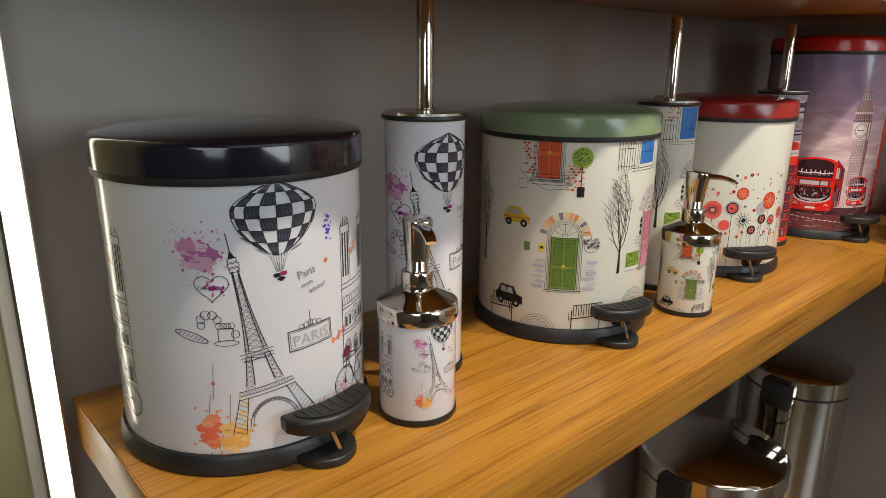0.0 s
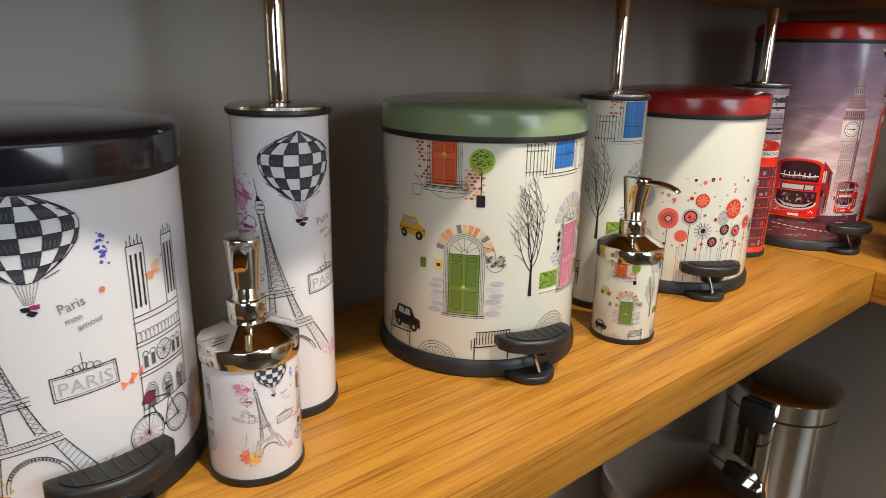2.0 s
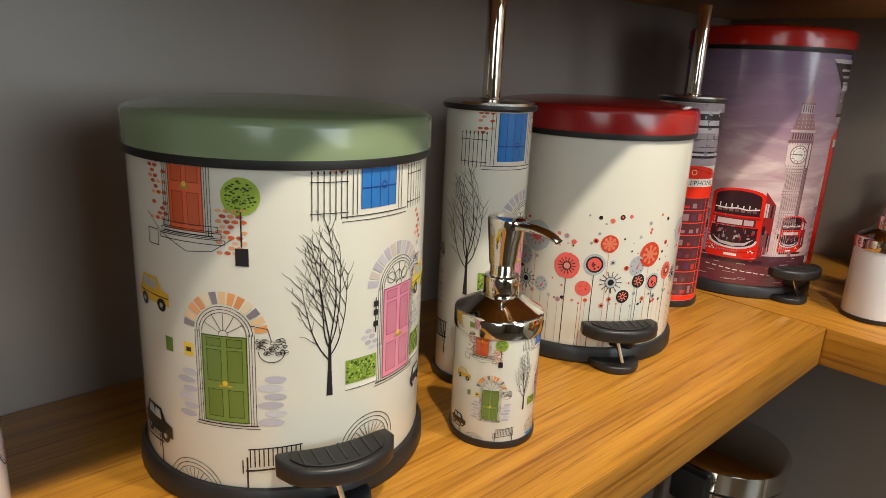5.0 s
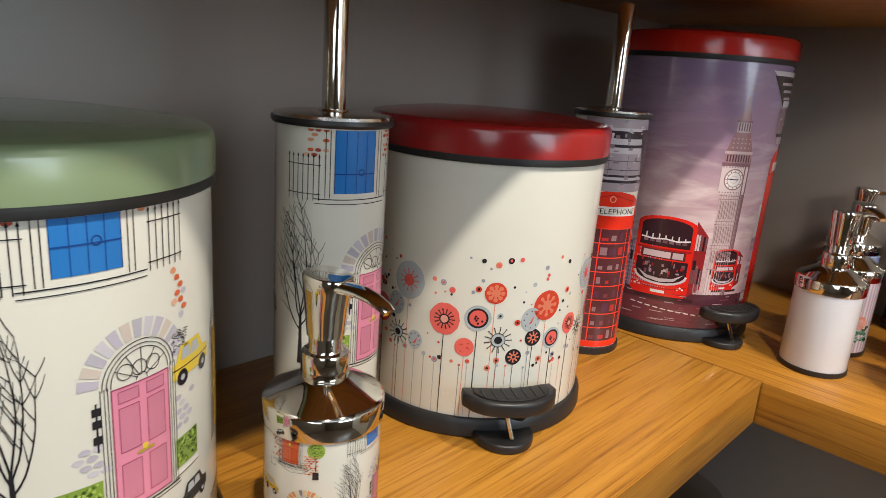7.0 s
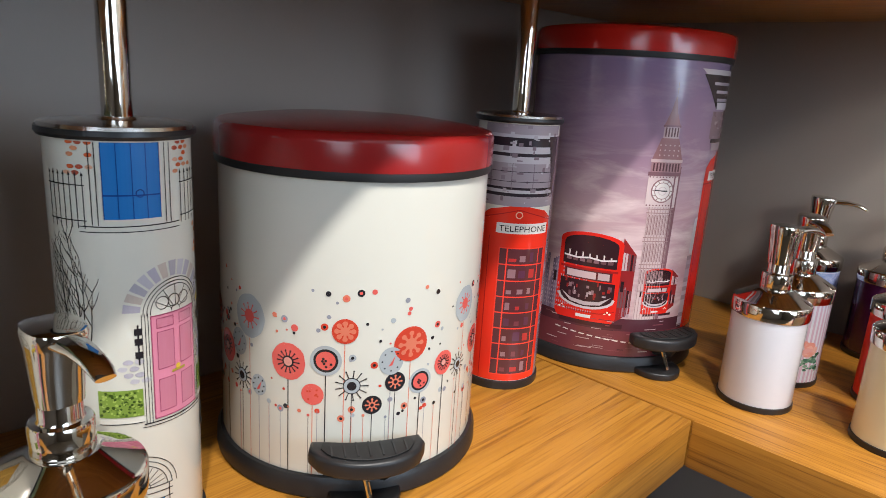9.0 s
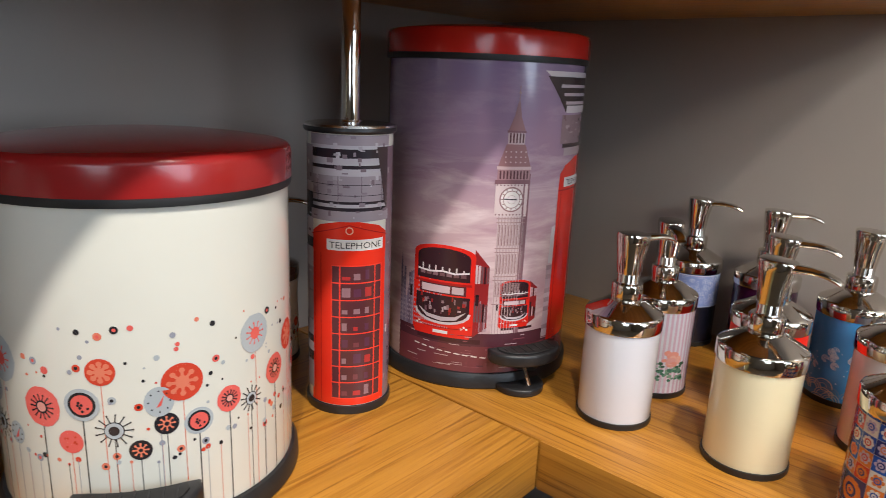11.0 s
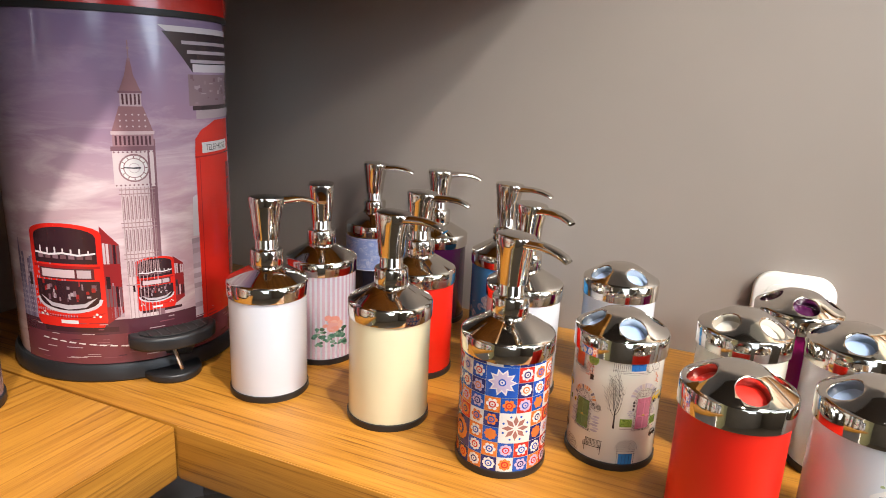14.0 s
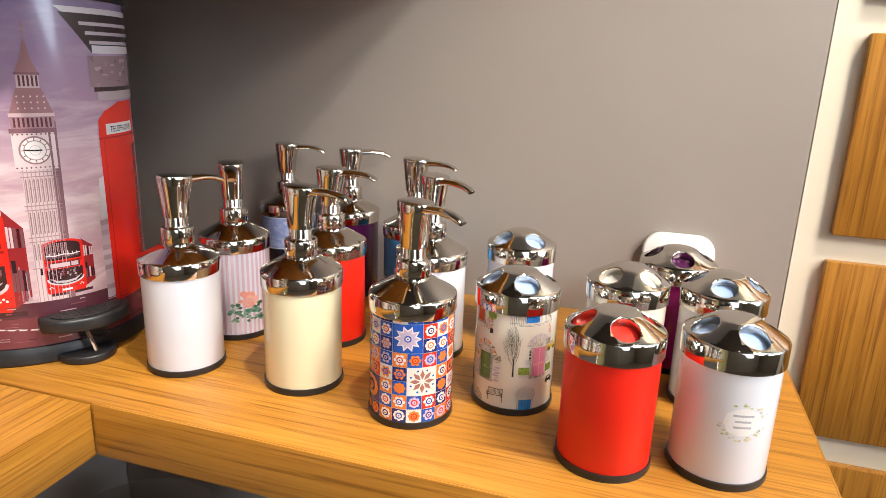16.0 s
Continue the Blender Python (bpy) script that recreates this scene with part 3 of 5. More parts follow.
def eiffel(a):
    """Drawn upright from 0 to 165, then leaned by the caller's turn."""
    def half(v):
        return 2.2 + 26 * max(0, 1 - v / 165) ** 2.6

    a.line([(0, 165), (0, 148)], 0.7)
    for v, w in ((146, 3.2), (142, 4.2), (138, 3.6)):
        a.frame_box(-w, v - 3, w, v, 0.5)
    a.poly([(-2.6, 146), (2.6, 146), (0, 152)], K, 2)
    for side in (-1, 1):
        for off in (0, 0.72):
            a.line([(side * half(v) * (1 - off * 0.45), v) for v in range(136, 67, -6)], 0.6)
        for inner in (1.0, 0.55):
            a.line([(side * half(v) * inner, v) for v in range(66, 38, -4)], 0.7)
        for v in range(132, 66, -5):
            a.line([(side * half(v), v), (-side * half(v - 5) * 0.5, v - 5)], 0.32)
            a.line([(side * half(v) * 0.5, v), (side * half(v - 5), v - 5)], 0.32)
            a.line([(-half(v), v), (half(v), v)], 0.25)
        for v in range(64, 40, -4):
            a.line([(side * half(v), v), (side * half(v - 4) * 0.55, v - 4)], 0.3)
            a.line([(side * half(v) * 0.55, v), (side * half(v - 4), v - 4)], 0.3)
        a.line([(side * 22, 33), (side * 34, 4)], 0.6)
        a.line([(side * 15, 33), (side * 24, 2)], 0.6)
        for q in range(8):
            a.line([(side * (22 + q * 1.5), 33 - q * 3.6), (side * (16 + q * 1.2), 28 - q * 3.6)], 0.32)
    for v, w in ((66, 12.5), (69, 13), (63, 12), (39, 21), (35.5, 22), (32.5, 22)):
        a.line([(-w, v), (w, v)], 0.55)
    for q in range(-9, 10):
        a.line([(q * 2.3, 39), (q * 2.3 + 1, 35.5)], 0.3)
    a.ring(0, 2, 20, 0.6, K, 2, 1.25, 12, 168)
    a.ring(0, 2, 18, 0.4, K, 2, 1.25, 12, 168)
    for q in range(18):
        t = radians(40 + q * 6)
        a.disc(19 * math.cos(t), 2 + 23.7 * math.sin(t), 0.75, K, 3)


def bicycle(a, x, y, r=14):
    for cx in (x, x + 30):
        a.ring(cx, y, r, 0.8, K, 2, 1, 0, 360, 26)
        a.ring(cx, y, r - 1.6, 0.35, K, 2, 1, 0, 360, 26)
        for k in range(18):
            t = k * math.pi / 9
            a.line([(cx, y), (cx + (r - 1.5) * math.cos(t), y + (r - 1.5) * math.sin(t))], 0.22)
    a.line([(x, y), (x + 4, y + 25), (x + 22, y + 20), (x + 15, y - 2), (x + 5, y + 19)], 0.8)
    a.line([(x + 15, y - 2), (x + 30, y), (x + 22, y + 20)], 0.7)
    a.line([(x - 1, y + 29), (x + 5, y + 27), (x + 8, y + 30)], 0.8)
    a.line([(x + 19, y + 25), (x + 26, y + 25)], 1.4)


def cathedral(a, x, w=46):
    for x0 in (0, w - 14):
        a.frame_box(x + x0, 140, x + x0 + 14, 190, 0.6)
        for q in range(3):
            a.rect(x + x0 + 2.2 + q * 4, 146, x + x0 + 3.9 + q * 4, 184, K, 2)
        for q in range(5):
            a.line([(x + x0 + 1 + q * 3, 190), (x + x0 + 1 + q * 3, 194 + 3 * (q % 2))], 0.7)
    a.splash(x + 22, 168, 9, 12, [(0.75, 0.32, 0.18), (0.8, 0.5, 0.35)], 6, 5)
    for v in (140, 136, 121, 118, 98, 95):
        a.line([(x - 1, v), (x + w + 1, v)], 0.6)
    for q in range(12):
        a.ring(x + 2 + q * 3.8, 126, 1.6, 0.4, K, 2, 1.8, 0, 180, 6)
        a.line([(x + 0.4 + q * 3.8, 121), (x + 0.4 + q * 3.8, 126)], 0.4)
    a.ring(x + w / 2, 108, 7.5, 0.6)
    for k in range(12):
        t = k * math.pi / 6
        a.line([(x + w / 2, 108), (x + w / 2 + 7 * math.cos(t), 108 + 7 * math.sin(t))], 0.35)
    for x0 in (3, w - 15):
        for q in (0, 6.5):
            a.ring(x + x0 + 2.6 + q, 110, 2.5, 0.5, K, 2, 1.4, 0, 180, 8)
            a.rect(x + x0 + 0.8 + q, 101, x + x0 + 4.4 + q, 110, (0.1, 0.1, 0.11), 2)
    for q in range(3):
        cx = x + 7.5 + q * (w - 15) / 2
        for rr in (5.6, 4.3, 3):
            a.ring(cx, 80, rr, 0.45, K, 2, 1.5, 0, 180, 10)
            a.line([(cx - rr, 80), (cx - rr, 70)], 0.4)
            a.line([(cx + rr, 80), (cx + rr, 70)], 0.4)
        a.rect(cx - 2.4, 70, cx + 2.4, 82, (0.13, 0.13, 0.14), 1)
    a.line([(x, 70), (x, 140)], 0.6)
    a.line([(x + w, 70), (x + w, 140)], 0.6)
    a.line([(x - 1, 70), (x + w + 1, 70)], 0.6)


def paris_art(full=True):
    a = Art()
    pinks = [(0.62, 0.27, 0.42), (0.70, 0.40, 0.55), (0.52, 0.16, 0.36), (0.76, 0.55, 0.66)]
    a.at().splash(-61, 184, 19, 19, pinks, 80, 20)
    a.splash(-46, 156, 7, 7, [(0.42, 0.06, 0.32), (0.6, 0.2, 0.48)], 8, 6)
    oranges = [(0.80, 0.20, 0.10), (0.84, 0.42, 0.12), (0.85, 0.55, 0.25), (0.82, 0.28, 0.18)]
    a.splash(-60, 38, 13, 20, [(0.80, 0.16, 0.09), (0.82, 0.26, 0.13), (0.84, 0.34, 0.16)], 24, 14, 1.25)
    a.splash(-44, 32, 17, 15, [(0.85, 0.42, 0.10), (0.86, 0.52, 0.2), (0.84, 0.36, 0.12)], 24, 14, 1.3)
    a.splash(-33, 50, 6, 22, [(0.86, 0.60, 0.22), (0.88, 0.68, 0.38)], 10, 8)
    for x, y0, y1 in ((-56, 66, 96), (-45, 44, 70), (-60, 55, 70)):
        a.line([(x, y0), (x + 2, y1)], 0.35)
    a.disc(-55, 80, 1.5, (0.75, 0.12, 0.1), 3)
    a.splash(33, 40, 13, 8, [(0.72, 0.25, 0.42), (0.78, 0.42, 0.55)], 30, 8)
    a.splash(45, 193, 4, 10, [(0.04, 0.05, 0.45), (0.10, 0.10, 0.55)], 20, 8)
    balloon(a.at(0, 0), 0, 236)
    eiffel(a.at(-9, 36, 1.0, 10))
    a.at()
    heart = [(-50 + 0.78 * 16 * math.sin(t) ** 3, 158 + 0.72 * (13 * math.cos(t) - 5 * math.cos(2 * t) - 2 * math.cos(3 * t) - math.cos(4 * t))) for t in (k * math.pi / 14 for k in range(29))]
    a.line(heart, 0.6)
    a.text("OH LA LA", -50, 156, 4.6, K, 4)
    for k in range(5):
        t = radians(200 - k * 45)
        a.ring(-54 + 6.5 * math.cos(t), 130 + 6.5 * math.sin(t), 3.6 - 0.4 * abs(k - 2), 0.5)
    a.at(-68, 119, 1, -20)
    a.ring(0, 0, 13, 0.6, K, 2, 0.25)
    for q in range(-3, 4):
        a.line([(q * 3 - 0.8, -1.5), (q * 3 + 1, 1.8)], 0.5)
    a.at()
    a.frame_box(-48, 115, -37, 125, 0.5)
    a.ring(-35.5, 120, 3, 0.5)
    a.ring(-42.5, 113, 9, 0.5, K, 2, 0.25)
    for q in range(4):
        a.ring(-47 + q * 3, 127, 2.4, 0.45)
    a.at(24, 107, 1, 3)
    a.frame_box(-20, -8, 20, 9, 0.7)
    a.frame_box(-18.5, -6.5, 18.5, 7.5, 0.35)
    a.text("PARIS", 0, -4.6, 13, (0.45, 0.45, 0.47), 3, 1.05)
    for q in (-8, -4, 0, 4, 8):
        a.ring(q, 12 - abs(q) * 0.25, 2.4, 0.4)
    a.line([(0, 10), (0, 22)], 0.5)
    a.at(27, 153, 1, 14)
    a.text("Paris", -3, 6, 9.5, (0.22, 0.22, 0.24), 3, 0.9)
    a.text("mon", -5, -2, 6.5, (0.22, 0.22, 0.24), 3, 0.9)
    a.text("amour", 3, -9, 7, (0.22, 0.22, 0.24), 3, 0.9)
    a.disc(17, 10, 2, (0.75, 0.22, 0.12), 3)
    a.at()
    bicycle(a, 61, 52)
    a.disc(64, 78, 6, (0.16, 0.02, 0.05), 3, 0.7, 12, 0.3)
    a.frame_box(59, 65, 68, 75, 0.5)
    for x, y in ((50, 96), (58, 100)):
        a.poly([(x, y), (x - 5, y + 3), (x - 4, y - 4)], (0.80, 0.25, 0.10), 3)
        a.poly([(x, y), (x + 4, y + 5), (x + 4, y - 2)], (0.75, 0.14, 0.10), 3)
    a.splash(60, 48, 7, 10, [(0.72, 0.2, 0.38), (0.78, 0.42, 0.55)], 10, 4)
    a.at(0, 0)
    cathedral(a, 60)
    if full:
        cathedral(a, -174)
        bicycle(a, -168, 52)
        a.splash(112, 40, 10, 12, pinks, 16, 5)
    return a


# Street of doors; u = 0 under the bare tree
def bare_tree(a, x, y0, y1, w):
    """Bare tree: a slim trunk forking into upswept limbs, each with short twigs, inside an egg-shaped crown."""
    r2, h = random.Random(3), y1 - y0
    a.poly([(x - 2.1, y0), (x + 2.1, y0), (x + 1.3, y0 + 0.16 * h), (x + 0.9, y0 + 0.34 * h), (x - 0.9, y0 + 0.34 * h), (x - 1.3, y0 + 0.16 * h)], K, 2)
    mid, up, side = y0 + 0.62 * h, 0.40 * h, 0.5 * w

    def inside(px, py):
        return ((px - x) / side) ** 2 + ((py - mid) / up) ** 2 < 1

    def limb(px, py, ang, length, thick, depth):
        n = max(3, round(length / 5))
        for k in range(n):
            qx, qy = px + length / n * math.sin(ang), py + length / n * math.cos(ang)
            if k > 1 and not inside(qx, qy):
                break
            a.line([(px, py), (qx, qy)], max(0.26, thick * (1 - 0.75 * k / n)))
            px, py = qx, qy
            ang = ang * 0.82 + r2.uniform(-0.09, 0.09)
            if depth and k > 0 and (depth == 1 or k % 2 == 0):
                s = 1 if (k + depth) % 2 else -1
                limb(px, py, ang + s * r2.uniform(0.38, 0.68), length * r2.uniform(0.24, 0.40), thick * 0.5, depth - 1)
                if r2.random() < 0.2:
                    limb(px, py, ang - s * r2.uniform(0.35, 0.6), length * r2.uniform(0.14, 0.22), thick * 0.45, 0)

    for ang, start, ln in ((-0.66, 0.22, 0.52), (0.62, 0.25, 0.50), (-0.36, 0.29, 0.60), (0.34, 0.31, 0.60), (-0.12, 0.33, 0.66), (0.14, 0.33, 0.66)):
        limb(x, y0 + h * start, ang, h * ln, 0.95, 2)


def panel_door(a, x0, x1, y0, y1, col, dark, fan=True):
    a.rect(x0, y0, x1, y1, col, 1)
    w, h = x1 - x0, y1 - y0
    a.frame_box(x0, y0, x1, y1, 0.7, dark, 3)
    for fx in (0.1, 0.57):
        for f0, f1 in ((0.06, 0.38), (0.48, 0.84), (0.88, 0.97)):
            a.rect(x0 + fx * w, y0 + f0 * h, x0 + (fx + 0.33) * w, y0 + f1 * h, tuple(c * 0.8 for c in col), 2)
            a.frame_box(x0 + fx * w, y0 + f0 * h, x0 + (fx + 0.33) * w, y0 + f1 * h, 0.4, dark, 3)
    a.disc(x0 + w * 0.5, y0 + h * 0.46, 1.7, (0.72, 0.5, 0.06), 4)
    a.rect(x0 + w * 0.36, y0 + h * 0.415, x0 + w * 0.66, y0 + h * 0.44, (0.4, 0.3, 0.05), 4)
    for q in (0, 1.6, 3.4):
        a.line([(x0 - 1.5 - q, y0 - 2), (x0 - 1.5 - q, y1 + 2)], 0.4)
        a.line([(x1 + 1.5 + q, y0 - 2), (x1 + 1.5 + q, y1 + 2)], 0.4)
    a.line([(x0 - 6, y0 - 2), (x1 + 6, y0 - 2)], 0.8)
    a.line([(x0 - 7, y0 - 4), (x1 + 7, y0 - 4)], 0.5)
    if fan:
        cx, r = (x0 + x1) / 2, w / 2
        for rr in (r, r + 2, r + 4):
            a.ring(cx, y1 + 1, rr, 0.45, K, 2, 1, 0, 180)
        for q in range(1, 6):
            t = q * math.pi / 6
            a.line([(cx + 3 * math.cos(t), y1 + 1 + 3 * math.sin(t)), (cx + r * math.cos(t), y1 + 1 + r * math.sin(t))], 0.4)
        a.ring(cx, y1 + 1, 3, 0.4, K, 2, 1, 0, 180, 8)


def arch_stones(a, cx, y, r0, r1, cols, n=11, full=180):
    for k in range(n):
        t0, t1 = radians((180 - full) / 2 + full * (k + 0.12) / n), radians((180 - full) / 2 + full * (k + 0.88) / n)
        a.put([(cx + q * math.cos(t), y + q * math.sin(t)) for q, t in ((r0, t0), (r1, t0), (r1, t1), (r0, t1))], cols[k % len(cols)], 1)


def hedge(a, x0, x1, y0, y1):
    a.rect(x0, y0, x1, y1, (0.21, 0.32, 0.05), 1)
    for k in range(int((x1 - x0) * (y1 - y0) / 3.2)):
        a.disc(rng.uniform(x0 + 1, x1 - 1), rng.uniform(y0 + 1, y1 - 1), rng.uniform(0.4, 1.1), rng.choice([(0.05, 0.09, 0.015), (0.13, 0.22, 0.03), (0.36, 0.5, 0.1)]), 2, 1, 6)
    a.rect(x0, y0 - 4, x1, y0 - 1, (0.76, 0.74, 0.66), 1)
    a.line([(x0, y0 - 4.2), (x1, y0 - 4.2)], 0.5)


def car(a, x, y, col, s=1.0):
    a.at(x, y, s)
    a.poly([(-13, 0), (13, 0), (13, 6), (8, 7.5), (5, 13), (-8, 13), (-11, 7), (-13, 6)], col, 2)
    for x0, x1 in ((-8, -2.5), (-1.5, 3.6)):
        a.put([(x0, 7), (x1 + 1, 7), (x1, 11.6), (x0 + 0.8, 11.6)], (0.42, 0.45, 0.45), 3)
    for cx in (-7.5, 7.5):
        a.disc(cx, 0, 3.3, K, 3)
        a.disc(cx, 0, 1.3, (0.4, 0.4, 0.4), 4)
    a.line([(-13, 4), (13, 4)], 0.4, K, 3)
    a.at()


def bricks(a, x0, x1, y0, y1, cols, w=5, h=3.2, keep=0.75):
    r = 0
    y = y0
    while y < y1:
        x = x0 + (w / 2 if r % 2 else 0)
        while x < x1:
            if rng.random() < keep:
                a.disc(x + w / 2, y + h / 2, w / 2 - 0.35, rng.choice(cols), 1, (h - 0.8) / (w - 0.7), 10, 0.1)
            x += w
        y += h
        r += 1


def fence(a, x0, x1, y0, y1):
    n = max(3, round((x1 - x0) / 4))
    for k in range(n + 1):
        x = x0 + (x1 - x0) * k / n
        a.line([(x, y0), (x, y1)], 0.55)
        a.poly([(x - 0.8, y1), (x + 0.8, y1), (x, y1 + 2.4)], K, 2)
    for v in (y0 + 4, y1 - 5):
        a.line([(x0 - 1, v), (x1 + 1, v)], 0.55)


def street_art():
    a = Art()
    red_b = [(0.62, 0.12, 0.04), (0.72, 0.30, 0.16), (0.45, 0.09, 0.05), (0.75, 0.42, 0.28)]
    violet = [(0.50, 0.47, 0.55), (0.57, 0.55, 0.60), (0.46, 0.44, 0.50)]
    panel_door(a, -91, -67, 189, 250, (0.74, 0.13, 0.045), (0.30, 0.04, 0.012), False)
    for q in range(3):
        a.frame_box(-97 - q * 2, 190 - q * 4, -58 + q * 2, 193 - q * 4, 0.45)
    bricks(a, -110, -96, 192, 235, red_b)
    bricks(a, -60, -44, 176, 204, red_b)
    a.disc(-44, 212, 11.5, (0.30, 0.44, 0.07), 1, 1, 28, 0.03)
    for k in range(70):
        t, q = rng.uniform(0, 6.28), 9.2 * math.sqrt(rng.random())
        a.disc(-44 + q * math.cos(t), 212 + q * math.sin(t), rng.uniform(0.5, 1.3), rng.choice([(0.03, 0.06, 0.02), (0.06, 0.1, 0.03), (0.12, 0.2, 0.04)]), 2, 0.6, 6)
    a.line([(-44, 203), (-44, 182)], 0.9)
    a.rect(-48, 170, -40, 181, K, 2)
    a.line([(-112, 196), (-100, 185), (-80, 176), (-62, 178), (-50, 186)], 0.45)
    a.frame_box(-113, 176, -103, 186, 0.5)
    car(a, -115, 136, (0.70, 0.43, 0.04), 1.35)
    car(a, 101, 136, (0.72, 0.52, 0.05), 1.35)
    a.rect(-103, 106, -96, 116, (0.14, 0.2, 0.05), 1)
    panel_door(a, -72, -43, 65, 124, (0.16, 0.25, 0.055), (0.04, 0.07, 0.015))
    arch_stones(a, -57.5, 125, 20, 28, [(0.76, 0.33, 0.12), (0.74, 0.50, 0.28), (0.22, 0.20, 0.22), (0.72, 0.62, 0.42), (0.66, 0.26, 0.10)], 13, 170)
    for x0, x1 in ((-92, -78), (-36, -20)):
        for k in range(6):
            a.disc((x0 + x1) / 2 + (2 if k % 2 else -1), 66 + k * 6, (x1 - x0) / 2 - (1 if k % 2 else 0), rng.choice(violet), 1, 0.33, 14, 0.05)
    a.rect(-86, 107, -79, 116, (0.75, 0.52, 0.06), 2)
    a.rect(-84.5, 110, -80.5, 113, K, 3)
    for k in range(46):
        a.ring(rng.uniform(-37, -19), 118 + rng.uniform(-5, 5), rng.uniform(0.8, 1.8), 0.35, K, 2, 0.7, 0, 300, 6)
    a.ring(-28, 115, 8, 0.5, K, 2, 0.9, 180, 360)
    a.line([(-40, 132), (-30, 130), (-28, 122)], 0.5)
    bare_tree(a, 8, 81, 192, 44)
    # blue window, its railings and the pink door
    a.rect(29, 203, 58, 250, (0.02, 0.18, 0.52), 1)
    for q in range(5):
        a.line([(29 + q * 7.2, 203), (29 + q * 7.2, 250)], 0.45, (0.01, 0.06, 0.25), 3)
    a.line([(29, 216), (58, 216)], 0.8, (0.01, 0.06, 0.25), 3)
    a.ring(47, 217, 2, 0.6, (0.01, 0.05, 0.2), 3)
    for x in (26, 23, 61, 64):
        a.line([(x, 200), (x, 250)], 0.5)
    a.line([(16, 199), (70, 199)], 0.6)
    a.line([(16, 196), (70, 196)], 0.5)
    fence(a, -3, 19, 198, 226)
    fence(a, 72, 92, 198, 226)
    bricks(a, 8, 22, 226, 250, red_b)
    bricks(a, 66, 80, 226, 250, red_b)
    panel_door(a, 49, 80, 82, 146, (0.72, 0.25, 0.36), (0.34, 0.07, 0.14))
    arch_stones(a, 63.5, 148, 20, 29, violet + [(0.60, 0.52, 0.46)], 13, 176)
    for k in range(3):
        a.ring(56 + k * 7.5, 153, 3.8, 0.45)
    hedge(a, 19, 43, 86, 103)
    hedge(a, 84, 103, 86, 103)
    bricks(a, 30, 44, 106, 122, violet, 6, 4, 0.7)
    bricks(a, 84, 98, 108, 128, violet, 6, 4, 0.7)
    for v in (122, 130, 136):
        a.rect(40, v, 44, v + 4, K, 2)
    a.line([(42, 118), (42, 142)], 0.9)
    bricks(a, 84, 94, 168, 196, red_b + violet, 5, 4, 0.7)
    for k in range(30):
        a.ring(rng.uniform(84, 96), rng.uniform(150, 162), rng.uniform(0.8, 1.6), 0.3, K, 2, 0.7, 0, 300, 6)
    # benches, cars and arches along the foot
    for x in (-46, 118, -150):
        a.line([(x, 30), (x + 36, 34)], 1.3)
        a.line([(x + 2, 46), (x + 36, 49)], 0.9)
        for k in range(12):
            a.line([(x + 3 + k * 2.9, 33 + k * 0.3), (x + 3 + k * 2.9, 46 + k * 0.25)], 0.8)
        for q in (1, 34):
            a.line([(x + q, 18), (x + q, 40)], 1.2)
            a.line([(x + q - 3, 28), (x + q - 3, 38)], 0.8)
    car(a, -122, 40, (0.02, 0.02, 0.022), 1.5)
    car(a, 100, 60, (0.03, 0.03, 0.032), 1.0)
    for x, base, col in ((-84, 10, (0.62, 0.10, 0.05)), (38, 37, (0.02, 0.2, 0.5)), (150, 33, (0.5, 0.1, 0.3))):
        for q in (0, 3, 6):
            a.ring(x, base, 22 - q, 0.5, K, 2, 1, 0, 180)
        for q in range(1, 12):
            t = q * math.pi / 12
            a.line([(x + 6 * math.cos(t), base + 6 * math.sin(t)), (x + 15 * math.cos(t), base + 15 * math.sin(t))], 0.4)
        a.ring(x, base, 6, 0.5, K, 2, 1, 0, 180, 10)
        a.rect(x - 14, -8, x + 14, base - 9, col, 1)
        for q in (-7, 0, 7):
            a.line([(x + q, -8), (x + q, base - 9)], 0.5, K, 3)
        for q in (0, -4, -9):
            a.line([(x - 19, base + q), (x + 19, base + q)], 0.6)
        for q in (-17, 17):
            a.line([(x + q, -8), (x + q, base)], 0.6)
    panel_door(a, 130, 158, 84, 146, (0.66, 0.40, 0.08), (0.3, 0.15, 0.03))
    bare_tree(a, -168, 81, 192, 44)
    return a


